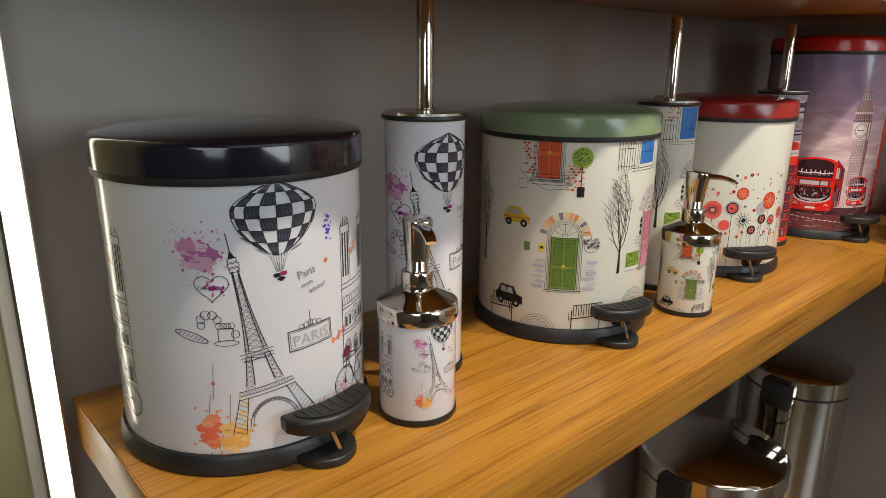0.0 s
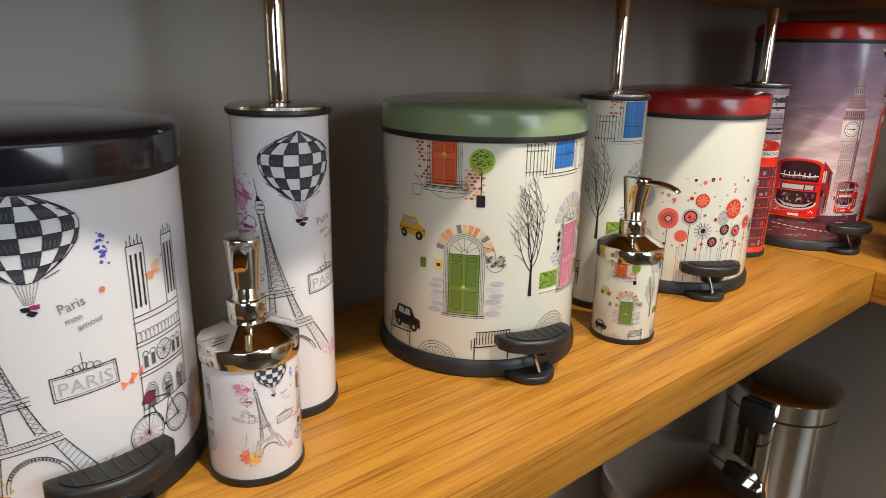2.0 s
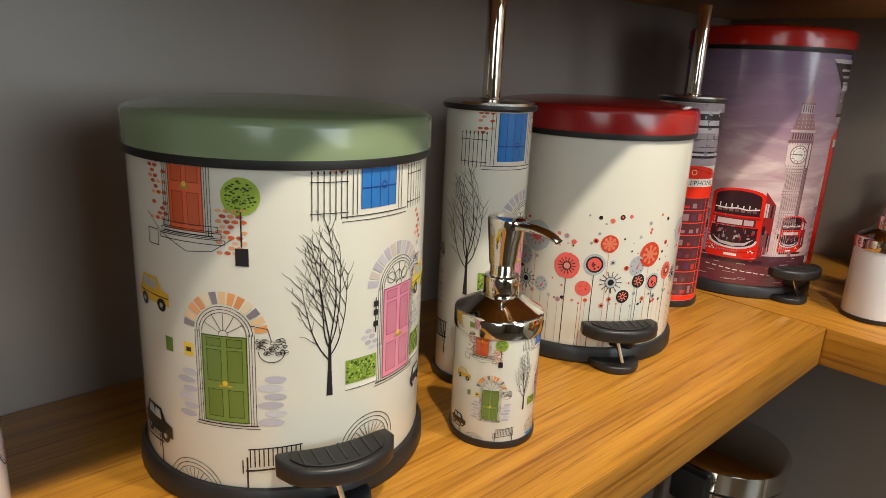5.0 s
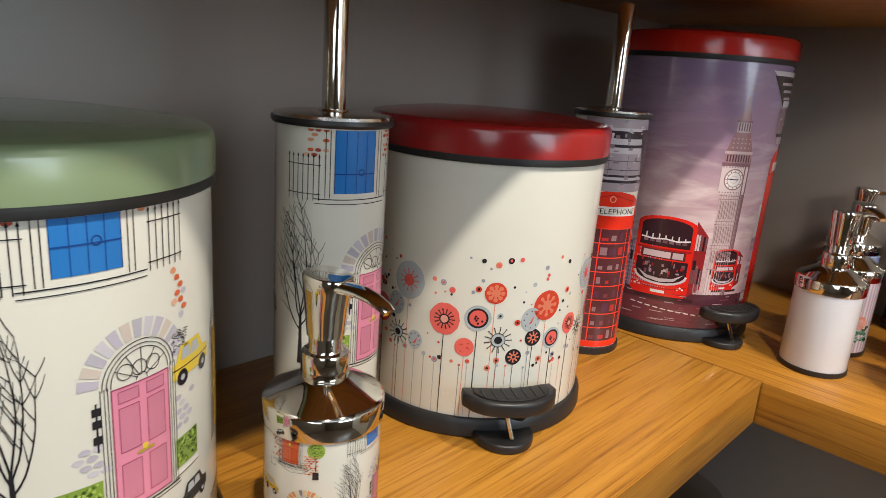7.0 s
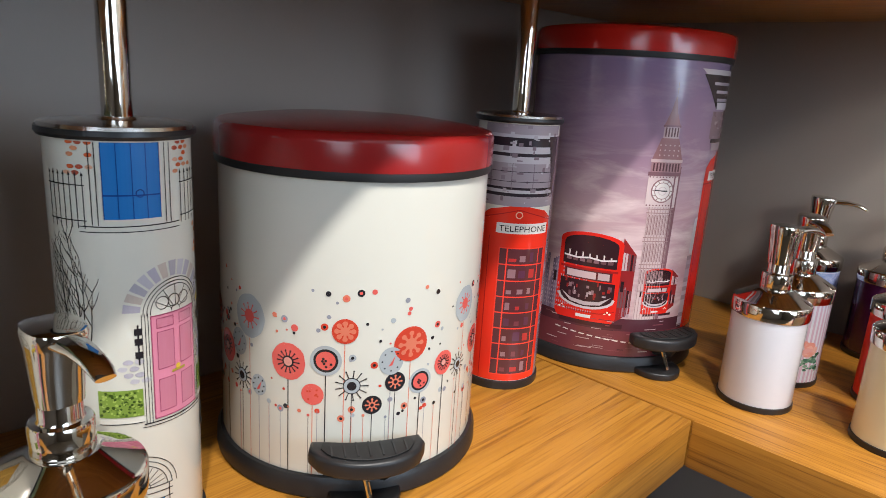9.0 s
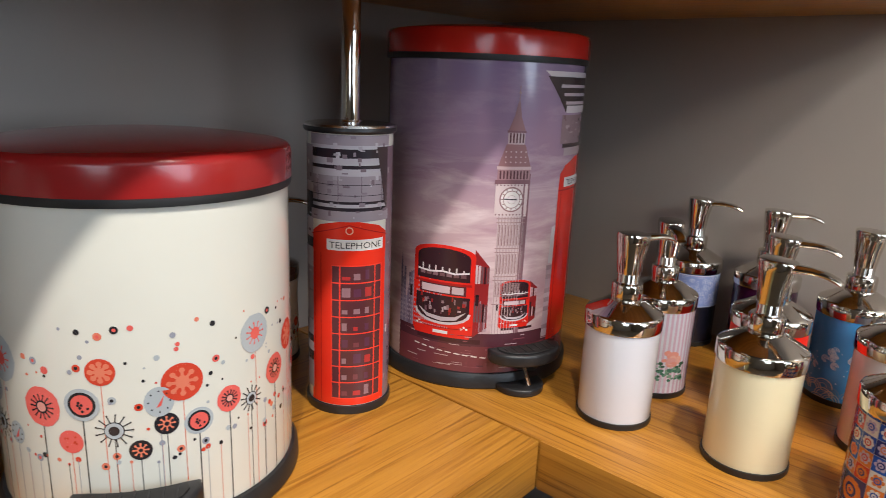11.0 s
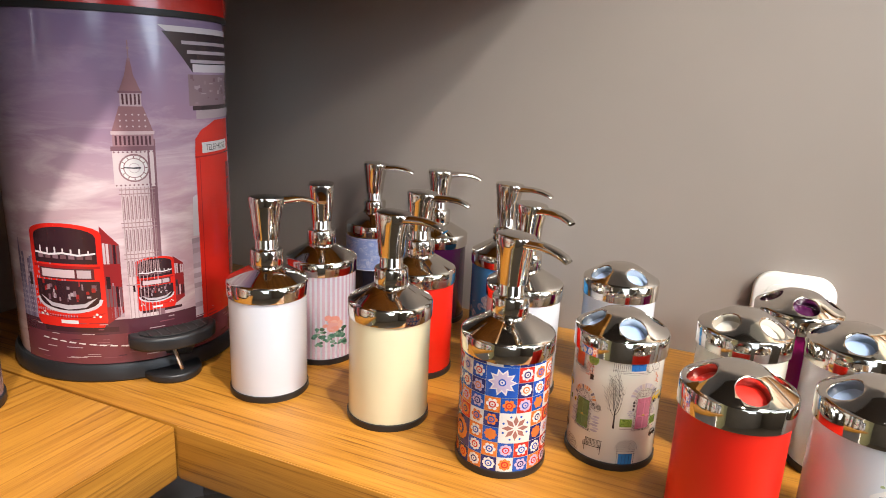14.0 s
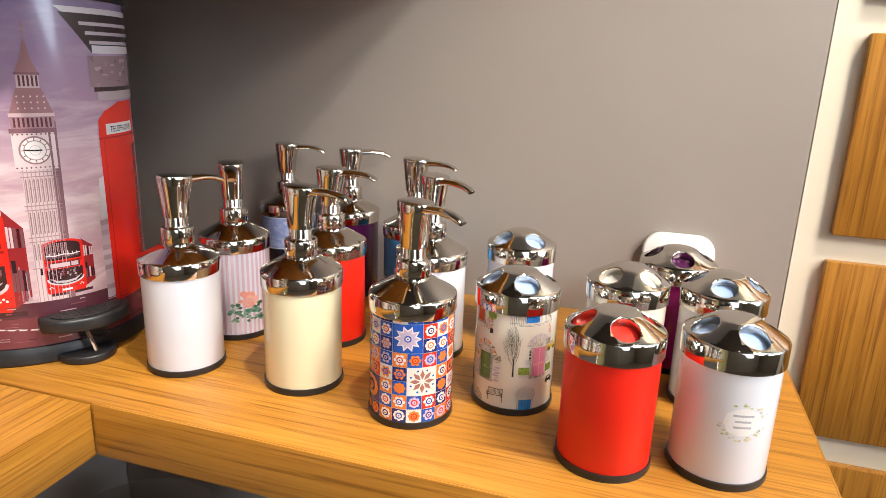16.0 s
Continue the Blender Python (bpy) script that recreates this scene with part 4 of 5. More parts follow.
# Flower meadow; u = 0 at the great red flower
def flower_art():
    a = Art()
    R1, R2, RED_F, G1 = (0.62, 0.06, 0.03), (0.72, 0.20, 0.12), (0.74, 0.12, 0.10), (0.42, 0.46, 0.48)

    def burst(x, y, r, col, n=9, layer=3, w=0.9):
        for k in range(n):
            t = 2 * math.pi * k / n
            a.line([(x, y), (x + r * math.cos(t), y + r * math.sin(t))], w, col, layer)
            a.disc(x + r * math.cos(t), y + r * math.sin(t), w * 0.9, col, layer)
        a.disc(x, y, r * 0.55, col, layer)

    def flower(deg, v, r, kind):
        x = deg * 1.8
        stem = {0: R2, 1: K, 2: K, 3: R2, 4: K, 5: R2, 6: K, 7: GREY}[kind]
        a.line([(x, 14), (x, v)], 0.75 if kind in (1, 2) else 0.5, stem, 1)
        if kind == 0:
            a.disc(x, v, r, R1, 2); burst(x, v, r * 0.62, R2, 8, 3, 2.0)
        elif kind == 1:
            a.disc(x, v, r, RED_F, 2, 1.05, 24, 0.03); burst(x, v, r * 0.62, K, 14, 3, 0.8); a.disc(x, v, r * 0.25, (0.7, 0.3, 0.25), 4)
        elif kind == 2:
            a.disc(x, v, r, G1, 2); a.disc(x, v, r * 0.78, K, 3); a.disc(x, v, r * 0.62, RED_F, 4)
            for k in range(8):
                t = k * 2.4
                a.disc(x + r * 0.4 * math.cos(t) * (k % 3) / 2, v + r * 0.4 * math.sin(t) * (k % 3) / 2, r * 0.09, K, 5)
        elif kind == 3:
            a.disc(x, v, r, G1, 2, 1.08, 26, 0.03); burst(x, v, r * 0.6, RED_F, 11, 3, 0.8)
        elif kind == 4:
            burst(x, v, r, K, 13, 2, 0.7); a.disc(x, v, r * 0.5, G1, 4); a.disc(x, v, r * 0.3, K, 5)
        elif kind == 5:
            a.disc(x, v, r, RED_F, 2)
            for k in range(7):
                a.disc(x + rng.uniform(-.5, .5) * r, v + rng.uniform(-.5, .5) * r, r * 0.1, R1, 3)
        elif kind == 6:
            a.disc(x, v, r, K, 2); burst(x, v, r * 0.62, R2, 8, 3, 0.9); a.disc(x, v, r * 0.2, K, 5)
        else:
            a.disc(x, v, r, G1, 2, 1.15)
            a.poly([(x - 2, v - 4), (x + 1, v - 3), (x + 3, v + 4)], RED_F, 3)
            for k in range(8):
                t = k * math.pi / 4
                a.disc(x + r * 0.72 * math.cos(t), v + r * 0.8 * math.sin(t), 0.6, K, 3)

    spots = ((0, 116, 13, 0), (-26, 128, 9, 0), (-48, 102, 13, 1), (-33, 106, 11, 2), (-67, 128, 15, 3), (-23, 88, 11, 4), (-38, 80, 8, 5), (-15, 73, 7, 6), (-72, 80, 10, 4), (5, 86, 9.5, 2), (17, 95, 9, 1),
             (-8, 105, 9, 7), (-6, 89, 7.5, 6), (30, 135, 13, 3), (27, 88, 9, 4), (-74, 105, 9, 7), (-62, 78, 7, 7), (-84, 96, 12, 1), (42, 100, 11, 1), (55, 118, 12, 0), (66, 92, 10, 2), (78, 126, 13, 3), (90, 88, 10, 4), (-98, 118, 12, 0), (-112, 92, 10, 2))
    for s in spots:
        flower(*s)
    for k in range(330):
        x, v = rng.uniform(-120, 110) * 1.8, 62 + 95 * rng.random() ** 1.25
        if any((x - d * 1.8) ** 2 + (v - q) ** 2 < (r + 2.5) ** 2 for d, q, r, _ in spots):
            continue
        r = rng.choice((0.8, 1.1, 1.5, 1.9, 2.6))
        col = rng.choice((RED_F, R2, R1, K, GREY, G1))
        a.disc(x, v, r, col, 1)
        if r > 2:
            a.disc(x, v, r * 0.45, rng.choice((K, RED_F)), 2)
        if rng.random() < 0.4 and v < 84:
            a.line([(x, 14), (x, v)], 0.35, rng.choice((K, GREY, R2)), 1)
    return a


# London street; u in degrees times 1.81, zero near the tower's axis
def bus(a, x0, x1, y0, y1, side):
    w, h = x1 - x0, y1 - y0
    red, glass, pale = (0.70, 0.02, 0.012), (0.035, 0.012, 0.016), (0.60, 0.45, 0.47)
    a.put([(x1 - 1, y0 + 2), (x1 + side, y0 + h * 0.14), (x1 + side, y1 - h * 0.2), (x1 - 1, y1 - 2)], (0.27, 0.02, 0.022), 1)
    for f0, f1 in ((0.2, 0.42), (0.62, 0.82)):
        for k in range(5):
            b0, b1 = x1 + side * (k + 0.1) / 5, x1 + side * (k + 0.85) / 5
            a.put([(b0, y0 + h * f0), (b1, y0 + h * f0), (b1, y0 + h * f1 - 0.6 * k), (b0, y0 + h * f1 - 0.6 * k)], rng.choice((glass, (0.16, 0.07, 0.08), pale)), 2)
    crown = [(x1 - w * .5 * (1 - math.cos(radians(k * 18))), y1 - h * .1 * (1 - math.sin(radians(k * 18)))) for k in range(11)]
    a.poly([(x0 + w * .05, y0), (x1 - w * .05, y0), (x1, y0 + h * .06)] + crown + [(x0, y0 + h * .06)], red, 2)
    a.poly([(x0 + w * .07, y0 + h * .62), (x1 - w * .07, y0 + h * .62)] + [(x0 + w * (.5 + .43 * math.cos(radians(k * 18))), y0 + h * (.87 + .095 * math.sin(radians(k * 18)))) for k in range(11)], glass, 3)
    a.rect(x0 + w * .04, y0 + h * .575, x1 - w * .04, y0 + h * .60, (0.34, 0.012, 0.012), 3)
    a.rect(x0 + w * .12, y0 + h * .47, x1 - w * .12, y0 + h * .575, (0.10, 0.02, 0.025), 3)
    a.rect(x0 + w * .16, y0 + h * .485, x0 + w * .63, y0 + h * .562, pale, 4)
    a.rect(x0 + w * .66, y0 + h * .485, x1 - w * .16, y0 + h * .562, tuple(c * 0.85 for c in pale), 4)
    screen = [(x0 + w * (.5 - .44 * math.cos(radians(k * 18))), y0 + h * (.27 - .12 * math.sin(radians(k * 18)))) for k in range(11)]
    a.poly([(x0 + w * .06, y0 + h * .455)] + screen + [(x1 - w * .06, y0 + h * .455)], glass, 3)
    a.line(screen, h * .028, (0.60, 0.52, 0.54), 4)
    a.poly([(x0 + w * (.5 + .40 * f), y0 + h * v) for f, v in ((-1, .30), (-.6, .2), (0, .175), (.6, .2), (1, .30), (.55, .235), (0, .22), (-.55, .235))], (0.50, 0.43, 0.46), 4)
    for k in range(26):
        x, v = x0 + w * rng.uniform(.1, .84), y0 + h * rng.uniform(.25, .43)
        a.rect(x, v, x + w * rng.uniform(.015, .06), v + h * rng.uniform(.01, .06), rng.choice(((0.42, 0.33, 0.36), (0.16, 0.08, 0.10), (0.26, 0.16, 0.18), (0.30, 0.02, 0.02))), 4)
    rail = y0 + h * .715
    a.line([(x0 + w * .09, rail), (x0 + w * .3, rail - h * .012), (x0 + w * .5, rail + h * .006), (x0 + w * .7, rail - h * .012), (x1 - w * .09, rail + h * .006)], h * .018, (0.74, 0.68, 0.70), 5)
    for k in range(7):
        x = x0 + w * (.16 + .11 * k)
        a.rect(x, rail, x + w * .022, rail + h * rng.uniform(.03, .075), (0.66, 0.58, 0.60), 5)
        a.rect(x - w * .03, rail - h * .05, x + w * .05, rail - h * .012, rng.choice(((0.15, 0.07, 0.08), (0.22, 0.12, 0.14))), 4)
    a.line([(x0 + w * .03, y0 + h * .14), (x0 + w * .25, y0 + h * .1), (x1 - w * .25, y0 + h * .1), (x1 - w * .03, y0 + h * .14)], h * .008, (0.36, 0.01, 0.01), 4)
    for f in (-.075, 1.02):
        a.rect(x0 + w * f, y0 + h * .38, x0 + w * (f + .05), y0 + h * .5, (0.03, 0.012, 0.015), 4)
    a.rect(x0 + w * .38, y0 + h * .035, x1 - w * .38, y0 + h * .07, (0.72, 0.68, 0.66), 4)
    for s in (0.09, 0.83):
        for k in range(3):
            a.disc(x0 + w * (s + k * 0.04), y0 + h * (0.11 + 0.02 * (k % 2)), w * 0.018, (0.85, 0.78, 0.7), 4)
    a.rect(x0 + w * .1, y0 - h * .05, x1 + side * .6, y0, (0.05, 0.015, 0.02), 1)


def phone_box(a, x0, x1, y0, y1):
    red, dark = (0.74, 0.03, 0.012), (0.09, 0.025, 0.03)
    w = x1 - x0
    a.rect(x0, y0, x1, y1 - 30, red, 1)
    a.poly([(x0, y1 - 30), (x1, y1 - 30), (x1, y1 - 14), (x1 - w * .15, y1 - 6), (x0 + w / 2, y1), (x0 + w * .15, y1 - 6), (x0, y1 - 14)], red, 1)
    a.rect(x0 + w * .24, y1 - 28, x1 - w * .08, y1 - 18, (0.72, 0.70, 0.66), 2)
    a.text("TELEPHONE", x0 + w * .58, y1 - 26, 8.2, K, 3, w / 72)
    a.line([(x0, y1 - 16), (x0 + w / 2, y1 - 5), (x1, y1 - 16)], 0.8, (0.4, 0.01, 0.01), 2)
    a.ring((x0 + x1) / 2, y1 - 10, 3, 0.9, (0.75, 0.45, 0.3), 2)
    gx0, gx1, gy0, gy1 = x0 + w * .3, x1 - w * .1, y0 + 12, y1 - 42
    a.rect(gx0, gy0, gx1, gy1, dark, 2)
    for k in range(9):
        v = gy0 + (gy1 - gy0) * k / 8
        a.line([(gx0, v), (gx1, v)], 1.1, (0.80, 0.05, 0.03), 3)
        if k < 8:
            for q in range(3):
                a.rect(gx0 + (gx1 - gx0) * (0.2 + q * 0.22), v + 3, gx0 + (gx1 - gx0) * (0.2 + q * 0.22 + rng.uniform(.05, .16)), v + rng.uniform(6, 13), rng.choice(((0.16, 0.04, 0.05), (0.26, 0.14, 0.16), (0.4, 0.03, 0.03), (0.1, 0.03, 0.06))), 3)
    for f in (0, 0.16, 0.84, 1):
        a.line([(gx0 + (gx1 - gx0) * f, gy0), (gx0 + (gx1 - gx0) * f, gy1)], 1.1, (0.80, 0.05, 0.03), 3)
    for q in (0.06, 0.16):
        a.line([(x0 + w * q, y0), (x0 + w * q, y1 - 32)], 0.7, (0.36, 0.01, 0.01), 2)


def stone_top(a, x0, x1, y0, y1):
    """Pale stone pillar with dark ledges, above the telephone box."""
    h = y1 - y0
    pale, mid, dark = (0.50, 0.47, 0.52), (0.34, 0.29, 0.33), (0.03, 0.022, 0.03)
    bands = ((0, .12, mid), (.12, .16, dark), (.16, .2, pale), (.2, .23, dark), (.23, .52, mid), (.52, .6, pale), (.6, .64, dark), (.64, .72, pale), (.72, .82, dark), (.82, .86, pale), (.86, 1.0, mid))
    for f0, f1, c in bands:
        a.rect(x0, y0 + f0 * h, x1, y0 + f1 * h, c, 1)
    for k in range(60):
        x, v = rng.uniform(x0, x1 - 4), y0 + h * rng.uniform(0.0, 0.97)
        a.rect(x, v, x + rng.uniform(1, 6), v + rng.uniform(0.6, 5), rng.choice(((0.4, 0.36, 0.4), (0.26, 0.21, 0.25), (0.52, 0.49, 0.54), (0.2, 0.15, 0.18))), 2)
    for f in (.3, .42):
        a.line([(x0, y0 + h * f), (x1, y0 + h * f)], 0.5, dark, 3)
    for q in range(4):
        x = x0 + (x1 - x0) * (q + .5) / 4
        a.line([(x, y0 + h * .23), (x, y0 + h * .52)], 0.5, (0.16, 0.12, 0.15), 3)


def london_art():
    a = Art()
    q = 1.81
    stone, shade, roof = (0.62, 0.48, 0.48), (0.22, 0.11, 0.13), (0.30, 0.15, 0.16)
    # road and far houses
    a.rect(-120, 14, 230, 46, (0.15, 0.035, 0.045), 1)
    a.rect(-120, 46, 230, 60, (0.085, 0.025, 0.035), 1)
    for k in range(60):
        x, v = rng.uniform(-118, 120), rng.uniform(18, 58)
        a.rect(x, v, x + rng.uniform(4, 16), v + rng.uniform(0.4, 1.1), rng.choice(((0.26, 0.10, 0.11), (0.45, 0.33, 0.34), (0.07, 0.02, 0.03), (0.2, 0.06, 0.075))), 2)
    for k in range(11):
        a.put([(-96 + k * 9, 40 - k * 0.8), (-90 + k * 9, 39.4 - k * 0.8), (-89 + k * 9, 40.6 - k * 0.8), (-95 + k * 9, 41.2 - k * 0.8)], (0.7, 0.6, 0.6), 3)
    for k in range(24):
        x, h2 = -120 + k * 2.6, rng.uniform(24, 62)
        a.rect(x, 58, x + 3.2, 58 + h2, rng.choice(((0.2, 0.15, 0.22), (0.27, 0.21, 0.28), (0.15, 0.1, 0.15))), 1)
        if k % 4 == 0:
            a.poly([(x, 58 + h2), (x + 3, 58 + h2), (x + 1.5, 74 + h2)], (0.2, 0.15, 0.22), 1)
        for v in range(62, int(54 + h2), 5):
            a.rect(x + 0.8, v, x + 1.9, v + 2.4, (0.38, 0.3, 0.36), 2)
    # clock tower
    a.rect(-14, 60, 13, 205, stone, 1)
    a.put([(10, 60), (16, 60), (17, 224), (10, 224)], shade, 2)
    a.rect(-18, 182, 15, 216, (0.66, 0.53, 0.53), 2)
    a.rect(-19, 214, 17, 218, shade, 3)
    a.rect(-17, 218, 16, 228, (0.36, 0.2, 0.22), 2)
    for k in range(9):
        a.rect(-15 + k * 3.4, 219, -13.4 + k * 3.4, 227, (0.1, 0.04, 0.05), 3)
    a.rect(-18, 228, 17, 231, (0.58, 0.42, 0.42), 3)
    a.put([(-17, 231), (16, 231), (9, 252), (-10, 252)], roof, 2)
    for k in range(5):
        for j in range(3):
            a.disc(-10 + k * 5, 235 + j * 5, 0.8, (0.6, 0.45, 0.45), 3)
    a.rect(-9, 252, 8, 264, (0.5, 0.36, 0.37), 2)
    for k in range(5):
        a.rect(-7.4 + k * 3.2, 253.5, -5.8 + k * 3.2, 262.5, (0.1, 0.04, 0.05), 3)
    a.rect(-10, 263, 9, 265, shade, 3)
    a.poly([(-9, 265), (8, 265), (3, 278), (0.9, 292), (-0.9, 292), (-4, 278)], roof, 2)
    a.line([(0, 290), (0, 306)], 0.8, (0.34, 0.2, 0.22), 2)
    a.disc(0, 300, 1.2, (0.4, 0.25, 0.26), 3)
    a.disc(-1.5, 199, 12.4, (0.3, 0.17, 0.18), 3)
    a.disc(-1.5, 199, 11, (0.76, 0.70, 0.68), 4)
    a.ring(-1.5, 199, 8.4, 0.8, (0.35, 0.22, 0.23), 5)
    a.ring(-1.5, 199, 4.2, 0.4, (0.45, 0.32, 0.33), 5)
    for k in range(12):
        t = k * math.pi / 6
        a.line([(-1.5 + 8.6 * math.cos(t), 199 + 8.6 * math.sin(t)), (-1.5 + 10.6 * math.cos(t), 199 + 10.6 * math.sin(t))], 0.7, (0.2, 0.1, 0.1), 5)
    a.line([(-1.5, 199), (-9.5, 199.6)], 1.0, K, 6)
    a.line([(-1.5, 199), (3.6, 199)], 1.2, K, 6)
    for v in (180, 176, 150, 146, 121, 117, 92):
        a.line([(-15, v), (14, v)], 0.8, (0.34, 0.2, 0.21), 3)
    for k in range(9):
        x = -13 + k * 3.1
        a.line([(x, 60), (x, 182)], 0.7, (0.40, 0.27, 0.28), 3)
        a.rect(x + 0.8, 100, x + 1.8, 115, (0.3, 0.18, 0.19), 3)
        a.rect(x + 0.8, 124, x + 1.8, 144, (0.3, 0.18, 0.19), 3)
        a.rect(x + 0.8, 153, x + 1.8, 174, (0.3, 0.18, 0.19), 3)
    for k in range(10):
        a.disc(-16.5 + k * 3.5, 184, 0.8, shade, 4)
        a.disc(-16.5 + k * 3.5, 213, 0.8, shade, 4)
    # houses between the buses
    for k in range(7):
        a.rect(-42 + k * 3.4, 62, -39 + k * 3.4, 108 - k * 3.2, rng.choice(((0.3, 0.17, 0.2), (0.2, 0.1, 0.12), (0.42, 0.3, 0.33))), 1)
    bus(a.at(0, 0), -55 * q, -18 * q, 53, 150, 14)
    bus(a, -4 * q, 15 * q, 66, 117, 9)
    # stone pillar and telephone box at the edge
    a.at(0, 0)
    for k in range(16):
        a.rect(26 * q + 0.4 * rng.random(), 48 + k * 5, 33 * q, 53 + k * 5, rng.choice(((0.42, 0.31, 0.35), (0.5, 0.38, 0.42), (0.35, 0.25, 0.28))), 1)
    a.put([(27 * q, 130), (31 * q, 130), (31 * q, 170), (28 * q, 168)], (0.66, 0.6, 0.62), 2)
    a.rect(31 * q, 44, 66 * q, 210, (0.70, 0.022, 0.012), 2)
    a.poly([(31 * q, 210), (66 * q, 210), (66 * q, 238), (48 * q, 238), (36 * q, 230), (31.5 * q, 222)], (0.66, 0.022, 0.012), 2)
    a.rect(36 * q, 208, 62 * q, 218, (0.72, 0.66, 0.64), 3)
    a.text("TELEPHONE", 49 * q, 210, 8, K, 4, 0.85)
    a.line([(31 * q, 205), (66 * q, 205)], 1.4, (0.35, 0.01, 0.01), 3)
    a.line([(34 * q, 44), (34 * q, 203)], 0.8, (0.36, 0.01, 0.01), 3)
    a.rect(60 * q, 60, 66 * q, 195, (0.3, 0.012, 0.014), 3)
    for k in range(9):
        a.line([(60 * q, 60 + k * 16.9), (66 * q, 60 + k * 16.9)], 1.3, (0.62, 0.02, 0.015), 4)
    a.put([(14 * q, 321), (70 * q, 321), (70 * q, 316), (18 * q, 316)], (0.62, 0.57, 0.6), 2)
    a.put([(16 * q, 316), (70 * q, 316), (70 * q, 282), (32 * q, 282)], (0.035, 0.02, 0.025), 1)
    for v, x0 in ((306, 26), (298, 29), (290, 31)):
        a.rect(x0 * q, v, 70 * q, v + 3, (0.45, 0.38, 0.42), 2)
    a.rect(32 * q, 282, 70 * q, 289, (0.60, 0.54, 0.58), 3)
    a.rect(29 * q, 252, 70 * q, 280, (0.26, 0.17, 0.19), 2)
    for k in range(26):
        x, v = rng.uniform(29, 62) * q, rng.uniform(253, 276)
        a.rect(x, v, x + rng.uniform(2, 8), v + rng.uniform(1, 4), rng.choice(((0.3, 0.2, 0.23), (0.2, 0.12, 0.14), (0.38, 0.28, 0.31))), 3)
    a.rect(31 * q, 248, 70 * q, 252, (0.04, 0.02, 0.025), 2)
    a.rect(33 * q, 240, 70 * q, 248, (0.4, 0.31, 0.33), 2)
    # far side of the bin: more telephone box and wall
    phone_box(a, 110 * q, 160 * q, 40, 190)
    stone_top(a, 72 * q, 176 * q, 190, 322)
    return a


def phone_art():
    a = Art()
    phone_box(a, -62 * 0.674, 56 * 0.674, 4, 187)
    stone_top(a, -63 * 0.674, 57 * 0.674, 185, 262)
    a.rect(53 * 0.674, 6, 110 * 0.674, 250, (0.20, 0.13, 0.16), 1)
    for k in range(30):
        x, v = rng.uniform(54, 104) * 0.674, rng.uniform(8, 240)
        a.rect(x, v, x + rng.uniform(1, 4), v + rng.uniform(1, 9), rng.choice(((0.5, 0.44, 0.48), (0.06, 0.03, 0.04), (0.32, 0.24, 0.27))), 2)
    a.put([(54 * 0.674 - 14, 250), (54 * 0.674, 250), (54 * 0.674, 196), (54 * 0.674 - 4, 200)], (0.05, 0.03, 0.035), 3)
    stone_top(a, -160 * 0.674, -59 * 0.674, 20, 250)
    return a


def mosaic_art():
    a = Art()
    O, B, R, W, N, P = (0.72, 0.20, 0.04), (0.02, 0.09, 0.42), (0.60, 0.035, 0.02), (0.78, 0.73, 0.68), (0.025, 0.03, 0.16), (0.55, 0.45, 0.60)
    c = 10.6
    r2 = random.Random(5)
    big = {(-1, 5): "star", (0, 2): "leaf", (-4, 1): "round", (5, 4): "leaf", (7, 1): "star", (-8, 4): "star"}
    taken = set()
    for (i, j) in big:
        taken |= {(i, j), (i + 1, j), (i, j + 1), (i + 1, j + 1)}

    def rosette(x, y, r, col, back, n):
        for k in range(n):
            t = 2 * math.pi * k / n
            a.disc(x + r * 0.58 * math.cos(t), y + r * 0.58 * math.sin(t), r * 0.3, col, 2, 1, 8)
        a.disc(x, y, r * 0.5, back, 3, 1, 12)
        a.disc(x, y, r * 0.32, col, 4, 1, 10)
        a.disc(x, y, r * 0.13, back, 5, 1, 6)

    for i in range(-10, 11):
        for j in range(0, 8):
            if (i, j) in taken:
                continue
            back = r2.choice((O, B, R, N, W, O, B))
            fore = r2.choice([q for q in (W, P, O, W) if q != back])
            x, y = i * c, 5 + j * c
            a.rect(x, y, x + c - 0.3, y + c - 0.3, back, 1)
            rosette(x + c / 2, y + c / 2, c * 0.46, fore, r2.choice([q for q in (O, B, R, N) if q != back]), r2.choice((6, 8)))
    for (i, j), kind in big.items():
        x, y = i * c, 5 + j * c
        back = {"star": B, "leaf": W, "round": N}[kind]
        a.rect(x, y, x + 2 * c - 0.3, y + 2 * c - 0.3, back, 1)
        cx, cy = x + c, y + c
        if kind == "star":
            a.poly([(cx + (9.6 if k % 2 == 0 else 6.2) * math.cos(k * math.pi / 10), cy + (9.6 if k % 2 == 0 else 6.2) * math.sin(k * math.pi / 10)) for k in range(20)], W, 2)
            a.poly([(cx + (8 if k % 2 == 0 else 5) * math.cos(k * math.pi / 10), cy + (8 if k % 2 == 0 else 5) * math.sin(k * math.pi / 10)) for k in range(20)], P, 3)
            rosette(cx, cy, 5, W, B, 10)
        elif kind == "leaf":
            for k in range(8):
                t = k * math.pi / 4
                e, f = math.cos(t), math.sin(t)
                a.put([(cx + 1.5 * e, cy + 1.5 * f), (cx + 5 * e - 1.7 * f, cy + 5 * f + 1.7 * e), (cx + 9 * e, cy + 9 * f), (cx + 5 * e + 1.7 * f, cy + 5 * f - 1.7 * e)], (0.38, 0.16, 0.13), 2)
                a.disc(cx + 8.6 * math.cos(t + .39), cy + 8.6 * math.sin(t + .39), 0.8, B, 2)
        else:
            rosette(cx, cy, 9.8, O, N, 12)
            rosette(cx, cy, 5, P, R, 8)
    return a


